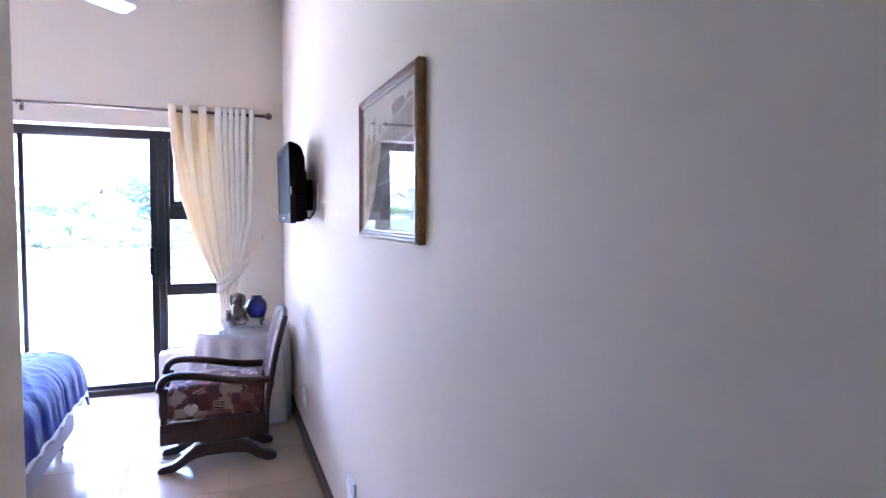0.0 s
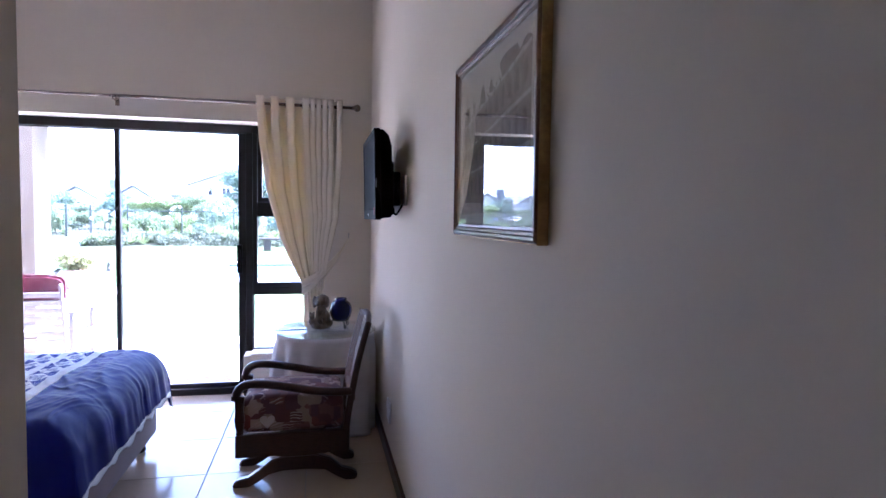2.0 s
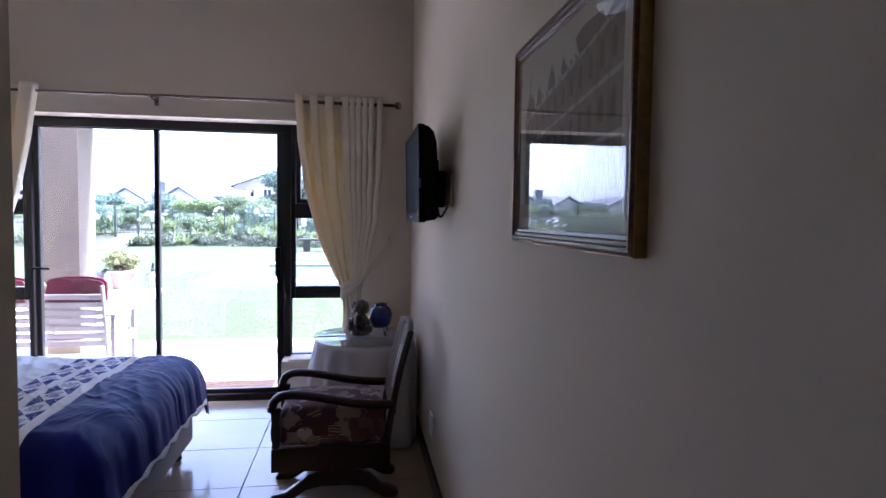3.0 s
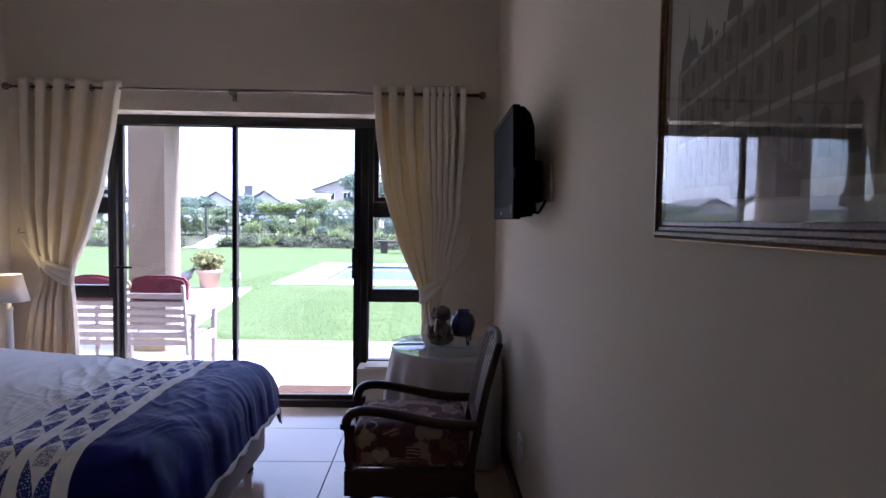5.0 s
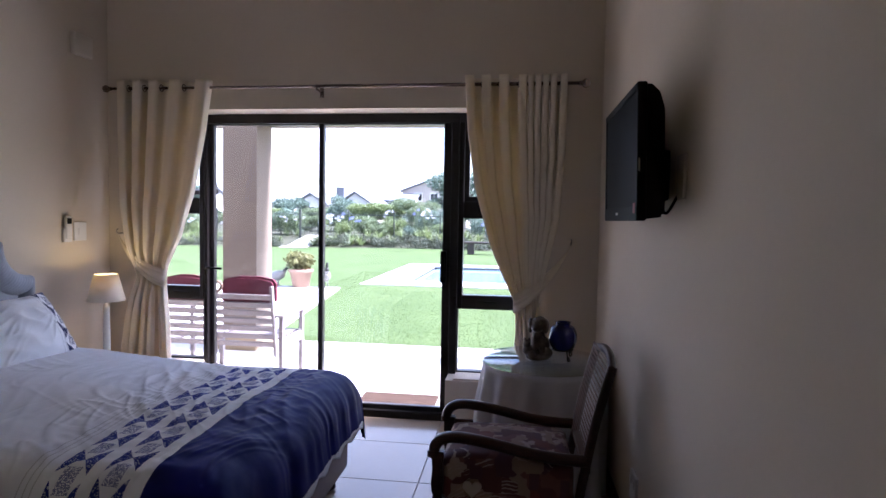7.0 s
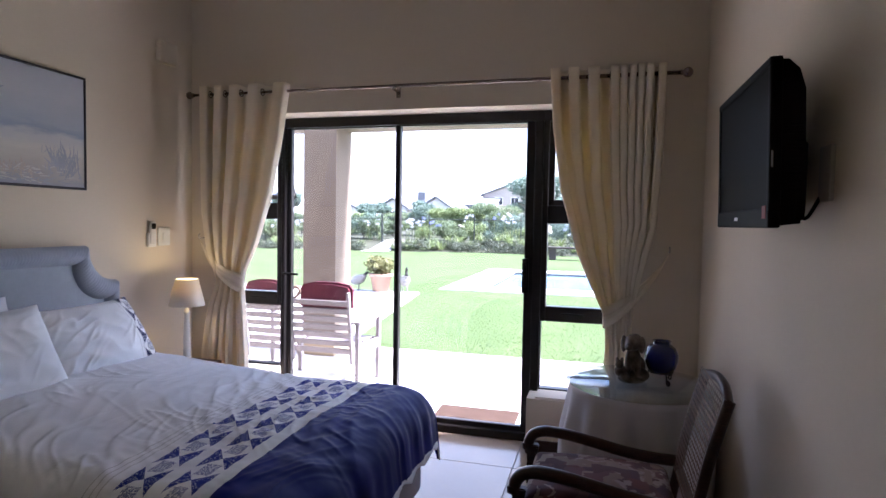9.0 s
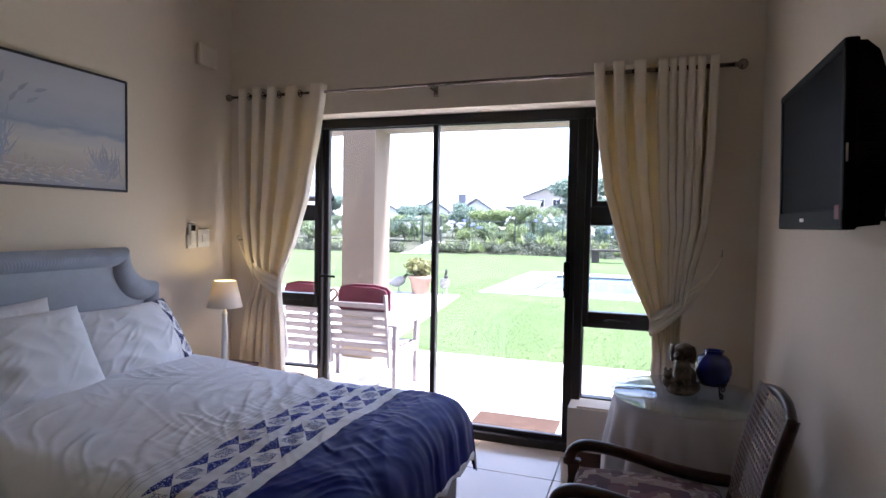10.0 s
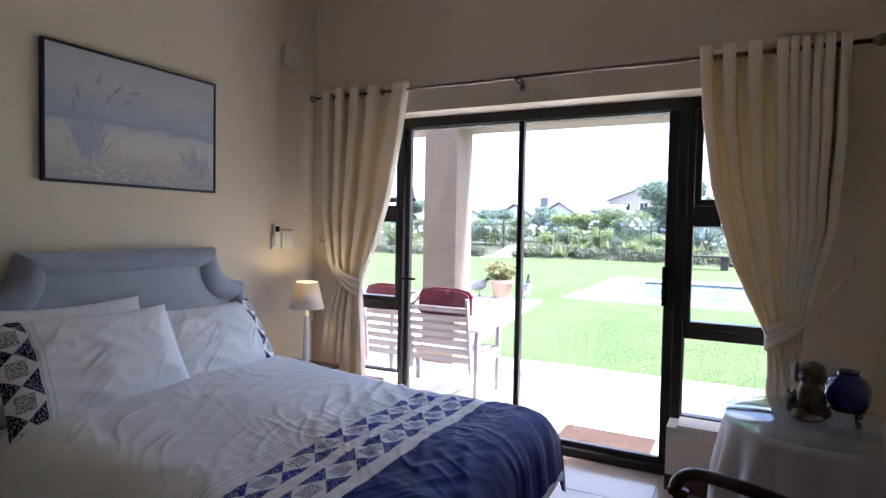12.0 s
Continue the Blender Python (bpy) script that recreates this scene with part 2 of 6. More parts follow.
door = thing("door_1", (-0.4, 8.91, 0), "two-leaf sliding glass door in dark bronze aluminium, closed", "door", kind="structure")
frame_piece("head_rail", door, DOOR_L, 2.05, DOOR_R, HEAD)
frame_piece("jamb", door, DOOR_L, 0.0, -1.268, 2.05)
frame_piece("jamb", door, 0.495, 0.0, DOOR_R, 2.05, 8.865)
frame_piece("threshold", door, -1.268, -0.02, 0.495, 0.05, 8.86)
leaf = frame_piece("sliding_leaf", door, 0.44, 0.05, 0.494, 2.05, 8.885, 8.935)
frame_piece("stile", leaf, -0.444, 0.05, -0.408, 2.05, 8.885, 8.935)
frame_piece("bottom_rail", leaf, -0.408, 0.05, 0.44, 0.085, 8.89, 8.93)
frame_piece("top_rail", leaf, -0.408, 2.042, 0.44, 2.05, 8.89, 8.93)
pane(leaf, -0.408, 0.085, 0.44, 2.042, 8.91)
leaf = frame_piece("fixed_leaf", door, -1.2675, 0.05, -1.232, 2.05, 8.90, 8.94)
frame_piece("bottom_rail", leaf, -1.232, 0.05, -0.444, 0.085, 8.905, 8.94)
frame_piece("top_rail", leaf, -1.232, 2.042, -0.444, 2.05, 8.905, 8.94)
pane(leaf, -1.232, 0.085, -0.444, 2.042, 8.922)
bm = box(0.432, 8.845, 0.96, 0.472, 8.885, 1.18, 0.006)
box(0.442, 8.825, 1.0, 0.462, 8.85, 1.14, 0.004, bm=bm)
part("door_lock", bm, BLACKP, door, "black plastic lock handle")
bm = tube(spline([(-1.255, 8.865, 1.02), (-1.255, 8.835, 1.02), (-1.22, 8.828, 1.02), (-1.14, 8.828, 1.018)]), 0.009)
part("lever_handle", bm, BLACKP, door, "dark metal lever handle", True)

def side_window(name, x0, x1, open_top):
    w = thing(name, ((x0 + x1) / 2, 8.91, SILL), "three-light side window in dark bronze aluminium" + (", top sash open" if open_top else ""), "window", kind="structure")
    frame_piece("head_rail", w, x0, 2.05, x1, HEAD)
    frame_piece("window_frame", w, x0, 0.785, x0 + 0.035, 2.05)
    frame_piece("window_frame", w, x1 - 0.035, 0.785, x1, 2.05)
    frame_piece("bottom_rail", w, x0, SILL, x1, SILL + 0.02)
    frame_piece("glazing_bead", w, x0, SILL + 0.02, x0 + 0.008, 0.785)
    frame_piece("glazing_bead", w, x1 - 0.008, SILL + 0.02, x1, 0.785)
    a, b = x0 + 0.035, x1 - 0.035
    frame_piece("transom", w, a, 0.785, b, 0.88)
    frame_piece("transom", w, a, 1.405, b, 1.52)
    pane(w, x0 + 0.008, SILL + 0.02, x1 - 0.008, 0.785, 8.915)
    pane(w, a, 0.88, b, 1.405, 8.915)
    part("stay", tube(spline([(a + 0.1, 8.862, 0.835), (a + 0.13, 8.85, 0.842), (a + 0.24, 8.85, 0.838)]), 0.006), BLACKP, w, "dark window stay", True)
    turn = Matrix.Translation((0, 8.945, 2.05)) @ Matrix.Rotation(radians(24 if open_top else 0), 4, "X") @ Matrix.Translation((0, -8.945, -2.05))
    bm = box(a, 8.91, 1.52, a + 0.035, 8.945, 2.05, 0.003, 1)
    box(b - 0.035, 8.91, 1.52, b, 8.945, 2.05, 0.003, 1, bm)
    box(a, 8.91, 1.52, b, 8.945, 1.555, 0.003, 1, bm)
    box(a, 8.91, 2.015, b, 8.945, 2.05, 0.003, 1, bm)
    bm.transform(turn)
    s = part("sash", bm, ALU, w)
    bm = box(a + 0.03, 8.925, 1.55, b - 0.03, 8.931, 2.02)
    bm.transform(turn)
    part("pane", bm, PANE, s, "clear window glass").visible_shadow = False
    part("window_sill", box(x0, 8.70, SILL, x1, FY0, SILL + 0.012, 0.004), PLASTER, w, "cream plastered sill")
    return w

side_window("window_1", OPEN_L, DOOR_L, True)
side_window("window_2", DOOR_R, OPEN_R, False)

# ---- bedroom things ----
CANE = mat("cane", (0.13, 0.062, 0.03), 0.6, var=0.2, fine=200)
VELVET = mat("mauve_upholstery", (0.16, 0.095, 0.085), 0.9, var=0.12, fine=300, sheen=0.3)
GREYCLOTH = mat("grey_blue_upholstery", (0.30, 0.33, 0.40), 0.85, var=0.06, scale=20, fine=260, bump=0.3, sheen=0.2)
PANELCLOTH = mat("pale_blue_upholstery", (0.36, 0.39, 0.44), 0.85, var=0.05, scale=20, fine=260, bump=0.3, sheen=0.2)
LINEN = mat("white_cotton", (0.80, 0.80, 0.82), 0.8, var=0.02, scale=8, fine=400, bump=0.2, depth=0.001, sheen=0.1)
HEM = mat("white_hem", (0.70, 0.70, 0.74), 0.85, var=0.05, fine=300)


def print_cloth(name, row_axis, rows, period, half, navy_from=None, seams=(), phase=0.39, dye=(0.028, 0.042, 0.26)):
    """White cotton printed with rows of blue lace diamonds; beyond navy_from along the row axis it is navy."""
    m = mat(name, (0.80, 0.80, 0.82), 0.75, var=0.02, scale=8, fine=400, bump=0.2, depth=0.001, spec=0.1)
    n, l = m.node_tree.nodes, m.node_tree.links
    def mth(op, a, b=None, c=None):
        q = n.new("ShaderNodeMath")
        q.operation = op
        for k, v in enumerate((a, b, c)):
            if v is None:
                continue
            if isinstance(v, (int, float)):
                q.inputs[k].default_value = v
            else:
                l.new(v, q.inputs[k])
        return q.outputs[0]
    tc, sep = n.new("ShaderNodeTexCoord"), n.new("ShaderNodeSeparateXYZ")
    l.new(tc.outputs["Object"], sep.inputs[0])
    along = {"x": ("X", "Y"), "y": ("Y", "Z")}[row_axis]
    across, run = sep.outputs[along[0]], sep.outputs[along[1]]
    lace = n.new("ShaderNodeTexVoronoi")
    lace.feature, lace.inputs["Scale"].default_value = "DISTANCE_TO_EDGE", 110
    l.new(tc.outputs["Object"], lace.inputs["Vector"])
    speck = mth("LESS_THAN", lace.outputs["Distance"], 0.22)
    scr = n.new("ShaderNodeTexNoise")
    scr.inputs["Scale"].default_value = 210
    l.new(tc.outputs["Object"], scr.inputs["Vector"])
    scrib = mth("GREATER_THAN", scr.outputs["Fac"], 0.47)
    blue = None
    for k, r in enumerate(rows):
        a = mth("ABSOLUTE", mth("SUBTRACT", mth("FRACT", mth("MULTIPLY_ADD", run, 1 / period, phase - 0.13 * k)), 0.5))
        b = mth("MULTIPLY", mth("ABSOLUTE", mth("SUBTRACT", across, r)), 1 / half)
        inside = mth("LESS_THAN", b, 1.0)
        edge = mth("SUBTRACT", 0.5, a)
        glassy = mth("LESS_THAN", edge, mth("MULTIPLY", b, 0.43))
        tri = mth("MULTIPLY", mth("MULTIPLY", glassy, inside), mth("MULTIPLY_ADD", speck, 0.62, 0.38))
        bx = mth("MULTIPLY", mth("MULTIPLY", mth("LESS_THAN", a, 0.24), mth("LESS_THAN", b, 0.5)), mth("MULTIPLY", scrib, 0.75))
        both = mth("MAXIMUM", tri, bx)
        blue = both if blue is None else mth("MAXIMUM", blue, both)
    mx = n.new("ShaderNodeMix")
    mx.data_type = "RGBA"
    old = n["Principled BSDF"].inputs["Base Color"].links[0].from_socket
    l.new(old, mx.inputs["A"])
    mx.inputs["B"].default_value = (*dye, 1)
    l.new(blue, mx.inputs["Factor"])
    out = mx.outputs["Result"]
    for s in seams:
        line = mth("LESS_THAN", mth("ABSOLUTE", mth("SUBTRACT", across, s)), 0.0022)
        m2 = n.new("ShaderNodeMix")
        m2.data_type = "RGBA"
        l.new(out, m2.inputs["A"])
        m2.inputs["B"].default_value = (0.58, 0.575, 0.58, 1)
        l.new(line, m2.inputs["Factor"])
        out = m2.outputs["Result"]
    if navy_from is not None:
        m2 = n.new("ShaderNodeMix")
        m2.data_type = "RGBA"
        l.new(out, m2.inputs["A"])
        nv = n.new("ShaderNodeTexNoise")
        nv.inputs["Scale"].default_value = 9
        rr = n.new("ShaderNodeValToRGB")
        rr.color_ramp.elements[0].color, rr.color_ramp.elements[1].color = (0.006, 0.008, 0.105, 1), (0.011, 0.014, 0.17, 1)
        l.new(tc.outputs["Object"], nv.inputs["Vector"])
        l.new(nv.outputs["Fac"], rr.inputs["Fac"])
        l.new(rr.outputs["Color"], m2.inputs["B"])
        far = mth("GREATER_THAN", across, navy_from)
        l.new(far, m2.inputs["Factor"])
        l.new(mth("MULTIPLY_ADD", far, -0.22, 0.78), n["Principled BSDF"].inputs["Roughness"])
        out = m2.outputs["Result"]
    l.new(out, n["Principled BSDF"].inputs["Base Color"])
    return m


# bed
BED = Vector((-0.85, 7.2, 0))
bed = thing("bed", BED, "double bed with a mauve fabric base on turned wooden feet", "bed")
part("base", box(-1.80, 6.52, 0.09, 0.095, 7.84, 0.33, 0.02, 3), VELVET, bed, "mauve-brown fabric bed base", True)
part("mattress", box(-1.80, 6.52, 0.33, 0.09, 7.84, 0.54, 0.05, 3), LINEN, bed, "white mattress", True)
for x, y in ((0.02, 7.76), (0.02, 6.60), (-1.7, 7.76), (-1.7, 6.60)):
    part("leg", lathe([(0.026, 0), (0.034, 0.012), (0.03, 0.03), (0.02, 0.045), (0.026, 0.07), (0.03, 0.092)], (x, y, 0), 20), DARKWOOD, bed, "turned dark wooden foot", True)


def crest(cut, top, half, low=0.35):
    """Outline of a headboard with scooped shoulders, as (y, z)."""
    c, pts = 7.24, []
    side = [(half, low), (half, top - cut)]
    side += [(half - cut * math.sin(radians(a)) , top - cut * math.cos(radians(a))) for a in range(6, 91, 6)]
    pts = [(c + a, b) for a, b in side] + [(c - a, b) for a, b in reversed(side)]
    return pts

OUT, INN = crest(0.205, 1.238, 0.71), crest(0.205, 1.13, 0.60)
hb = part("headboard", slab([(7.24 + (y - 7.24) * 0.985, z - 0.012) for y, z in OUT], "x", -1.895, -1.835, 0.01, None, 2), GREYCLOTH, bed, "blue-grey upholstered headboard with scooped shoulders")
part("inset_panel", slab(crest(0.21, 1.14, 0.61), "x", -1.836, -1.822), PANELCLOTH, hb, "paler blue-grey flat centre panel")
# the rounded padded roll that follows the crest
MID = [(Vector(a) + Vector(b)) / 2 for a, b in zip(OUT, INN)]
RUN = [0.0]
for a, b in zip(MID, MID[1:]):
    RUN.append(RUN[-1] + (b - a).length)
def roll_at(u, w):
    """u runs along the crest, w across the roll."""
    k = float(np.interp(u * RUN[-1], RUN, range(len(OUT))))
    i = min(int(k), len(OUT) - 2)
    a, b = Vector(OUT[i]).lerp(OUT[i + 1], k - i), Vector(INN[i]).lerp(INN[i + 1], k - i)
    p = a.lerp(b, w)
    swell = math.sin(math.pi * min(1, max(0, w))) ** 0.55
    return -1.842 + 0.068 * swell + 0.0010 * math.sin(2 * math.pi * u * RUN[-1] / 0.017) * swell, p[0], p[1]
v, f = sheet(roll_at, 1300, 12)
raw("padded_border", v, f, GREYCLOTH, hb, "rounded padded blue-grey border", True)


# duvet
def drop(s, flat, rad, low):
    """Run along a bed and over its edge: how far out, how far down."""
    if s <= flat:
        return s, 0.0
    arc = rad * math.pi / 2
    if s <= flat + arc:
        a = (s - flat) / rad
        return flat + rad * math.sin(a), rad * (1 - math.cos(a))
    d = s - flat - arc
    return flat + rad + 0.12 * d, rad + d


def duvet_at(sx, sy):
    """sx: run from the pillows to the foot; sy: run from the middle to a side, signed."""
    x, dx = drop(sx, 1.755, 0.17, 0)
    y, dy = drop(abs(sy), 0.57, 0.14, 0)
    y = math.copysign(y, sy)
    px, py = -1.78 + x, 7.19 + y
    d = (dx ** 2.6 + dy ** 2.6) ** (1 / 2.6)
    z = 0.60 - d + 0.065 * max(0.0, min(1.0, (-0.5 - px) / 0.9))
    puff = 0.010 * soft_noise(px * 2.2, py * 2.2, 1.0) + 0.012 * (1 - min(1, (sy / 0.6) ** 2))
    crease = 0.0
    for k, (ang, fr, amp) in enumerate(((0.35, 9, 0.010), (-0.5, 13, 0.008), (1.1, 7, 0.007), (0.1, 17, 0.005))):
        u = px * math.cos(ang) + py * math.sin(ang)
        w = soft_noise(px * 1.7 + 9 * k, py * 1.7, 3.0 * k + 0.5)
        q = soft_noise(u * fr + 2.2 * w, (py - px) * 1.1, 7.0 + k)
        crease += amp * (1 - abs(q) * 2.2) * max(0, w + 0.35)
    for k, (ang, fr, amp) in enumerate(((0.6, 13, 0.0062), (-0.35, 18, 0.005), (1.3, 10, 0.0055))):
        u = px * math.cos(ang) + py * math.sin(ang)
        w = soft_noise(px * 2.6 + 5 * k, py * 2.6, 20.0 + k)
        q = abs(soft_noise(u * fr + 1.5 * w, (py - px) * 2.2, 30.0 + k))
        crease += amp * math.exp(-(q / 0.10) ** 2) * max(0.0, min(1.0, 2.5 * w + 0.3))
    navy = max(0.0, min(1.0, (px + 0.17) * 8))
    fold = navy * 0.85 * (0.007 * soft_noise(py * 9 + 1.5 * px, px * 2.0, 5) + 0.005 * (1 - 2.4 * abs(soft_noise(py * 15 - 3.0 * px + 2 * soft_noise(px * 4, py * 3), px * 1.5, 8))) * max(0, soft_noise(px * 4, py * 4, 3) + 0.4))
    band = max(0.0, 1 - ((px + 0.42) / 0.32) ** 4)
    fold += 0.0045 * band * soft_noise(py * 34 + 2 * soft_noise(px * 6, py * 6), px * 7, 9)
    hang = min(1.0, d / 0.18)
    out = 0.012 * soft_noise((py if dx > dy else px) * 11, z * 1.5, 2.0) * hang + fold
    if dx > 0.01:
        px += out * min(1, dx / 0.1)
    if dy > 0.01:
        py += math.copysign(out, sy) * min(1, dy / 0.1)
    return px, py, z + puff * (1 - 0.5 * hang) + 0.78 * crease * (1 - hang) + 0.75 * fold * (1 - hang)

DUVET = print_cloth("duvet_print", "x", (0.43, 0.583), 0.1535, 0.054, 0.693, (0.29, 0.312, 0.334), 0.829)
SX, SY = 2.13, 0.95
v, f = sheet(lambda a, b: duvet_at(0.30 + (SX - 0.30) * a, SY * (2 * b - 1)), 300, 230)
duvet = raw("duvet", v, f, DUVET, None, "", True, BED)
thicken(duvet, 0.02)
tagged(duvet, "white duvet with blue diamond bands and a navy satin foot end", "duvet")
v, f = sheet(lambda a, b: (lambda s, t: duvet_at(s, t))(SX - 0.004 + (0.028 + 0.012 * math.sin(b * 60)) * a, SY * (2 * b - 1)), 3, 220)
thicken(raw("hem", v, f, HEM, duvet, "crumpled white hem", True), 0.006)


def pillow(name, centre, lx, wy, lean, yaw, print_end, label):
    """A stuffed pillow: wide along y, standing on its long edge and leaning back."""
    def at(a, b, side):
        u, w = 2 * a - 1, 2 * b - 1
        e = max(0.0, (1 - abs(u) ** 2.6)) ** 0.55 * max(0.0, (1 - abs(w) ** 2.6)) ** 0.55
        pin = 1 - 0.10 * (1 - abs(u) ** 2) * abs(w) ** 3
        th = 0.085 * e + 0.010 * soft_noise(u * 2.3 + centre[1] * 3, w * 2.3, side) * e + 0.009 * e * (1 - abs(soft_noise(u * 1.6 + w * 1.9 + centre[0], w * 1.1 - u * 1.3, 4 + side)) * 2.4) + 0.015 * e * math.exp(-(soft_noise((u - w) * 3.1 + centre[1], (u + w) * 0.8, 9 + side) / 0.08) ** 2) * max(0.0, soft_noise(u * 1.5, w * 1.5, centre[1]) + 0.45)
        return (side * th, u * wy / 2 * (1 - 0.04 * (1 - w * w) * abs(u) ** 3), w * lx / 2 * pin)
    verts, faces = [], []
    for side in (1, -1):
        vv, ff = sheet(lambda a, b: at(a, b, side), 84, 64)
        o = len(verts)
        verts += vv
        faces += [tuple(o + k for k in (q if side > 0 else q[::-1])) for q in ff]
    material = LINEN if not print_end else print_cloth(name + "_print", "y", (print_end * (wy / 2 - 0.06),), 0.125, 0.058, None, (print_end * (wy / 2 - 0.125), print_end * (wy / 2 - 0.145)), dye=(0.018, 0.02, 0.075))
    ob = raw("pillow", verts, faces, material, None, "", True)
    bmx = bmesh.new()
    bmx.from_mesh(ob.data)
    bmesh.ops.remove_doubles(bmx, verts=bmx.verts, dist=0.0015)
    bmx.to_mesh(ob.data)
    bmx.free()
    ob.matrix_basis = pose(*centre, 0, -lean, yaw)
    return tagged(ob, label, "pillow", "pillows on the bed")

pillow("back_near", (-1.66, 6.86, 0.81), 0.46, 0.66, 20, -4, 0, "plain white pillow leaning on the headboard")
pillow("front_far", (-1.50, 7.47, 0.785), 0.42, 0.66, 34, 2, 1, "white pillow with blue embroidered end band")
pillow("front_near", (-1.47, 6.85, 0.80), 0.46, 0.72, 32, -5, -1, "white pillow with blue embroidered end band")

# bedside table and lamp
stand = thing("bedside_table", (-1.66, 8.27, 0), "small dark wooden bedside table", "bedside table")
part("top", box(-1.89, 8.12, 0.435, -1.50, 8.48, 0.46, 0.008), DARKWOOD, stand)
part("body", box(-1.87, 8.14, 0.12, -1.53, 8.46, 0.435, 0.006), DARKWOOD, stand)
part("drawer_front", box(-1.53, 8.16, 0.30, -1.518, 8.44, 0.425, 0.004), DARKWOOD, stand)
for x in (-1.85, -1.55):
    for y in (8.16, 8.44):
        part("leg", box(x - 0.018, y - 0.018, 0, x + 0.018, y + 0.018, 0.12, 0.004), DARKWOOD, stand)
LX, LY = -1.655, 8.33
LAMPW = mat("lamp_white", (0.76, 0.74, 0.70), 0.45, var=0.03)
SHADE = thin(mat("lamp_shade_cloth", (0.72, 0.68, 0.60), 0.9, var=0.04, fine=250), (0.75, 0.64, 0.46), 0.2)
lamp = thing("table_lamp", (LX, LY, 0.46), "white table lamp with a pleated cream shade, lit", "lamp")
part("stem", lathe([(0.022, 0), (0.022, 0.03), (0.021, 0.15), (0.017, 0.28), (0.02, 0.285), (0.02, 0.30), (0.012, 0.305), (0.012, 0.38)], (LX, LY, 0.50), 24, lathe([(0.055, 0.0), (0.055, 0.012), (0.024, 0.024), (0.022, 0.045)], (LX, LY, 0.46), 24)), LAMPW, lamp, "white turned stem", True)
bm = lathe([(0.11, 0.838), (0.068, 1.008)], (LX, LY, 0), 40)
bmesh.ops.delete(bm, geom=[q for q in bm.faces if len(q.verts) > 4], context="FACES")
thicken(part("shade", bm, SHADE, lamp, "cream fabric shade", True), 0.002, 0)
BULB = bpy.data.materials.new("bulb_glow")
BULB.use_nodes = True
BULB.node_tree.nodes["Principled BSDF"].inputs["Emission Color"].default_value = (1.0, 0.62, 0.25, 1)
BULB.node_tree.nodes["Principled BSDF"].inputs["Emission Strength"].default_value = 0.8
part("bulb", lathe([(0.004, 0.0), (0.018, 0.015), (0.022, 0.04), (0.015, 0.06), (0.002, 0.07)], (LX, LY, 0.885), 16), BULB, lamp, "glowing bulb", True)
glow = new("lamp_light", bpy.data.lights.new("lamp_light", "POINT"))
glow.data.energy, glow.data.color, glow.data.shadow_soft_size = 0.12, (1.0, 0.78, 0.32), 0.02
glow.location = (LX, LY, 0.985)

# things on the wall behind the bed
remote = thing("remote_holder", (W_X, 8.29, 1.23), "small white remote control in a wall holder", "remote control")
part("holder", box(W_X, 8.255, 1.21, W_X + 0.02, 8.325, 1.30, 0.006), WHITE, remote)
part("handset", box(W_X + 0.006, 8.265, 1.23, W_X + 0.028, 8.315, 1.375, 0.01, 3), WHITE, remote, "white plastic handset", True)
part("display", box(W_X + 0.028, 8.272, 1.325, W_X + 0.0295, 8.308, 1.362, 0.0), BLACKP, remote, "dark display")
sw = thing("light_switch", (W_X, 8.395, 1.21), "white plastic light switch plate", "switch")
part("plate", box(W_X, 8.352, 1.215, W_X + 0.010, 8.46, 1.335, 0.004), WHITE, sw)
part("rocker", box(W_X + 0.010, 8.388, 1.25, W_X + 0.014, 8.423, 1.30, 0.002), WHITE, sw)
CREAMP = mat("cream_plastic", (0.70, 0.62, 0.51), 0.5, var=0.03)
sensor = thing("alarm_box", (W_X, 8.43, 2.40), "small cream alarm box high on the wall", "sensor")
part("case", box(W_X, 8.345, 2.41, W_X + 0.04, 8.505, 2.55, 0.012, 3), CREAMP, sensor, "", True)

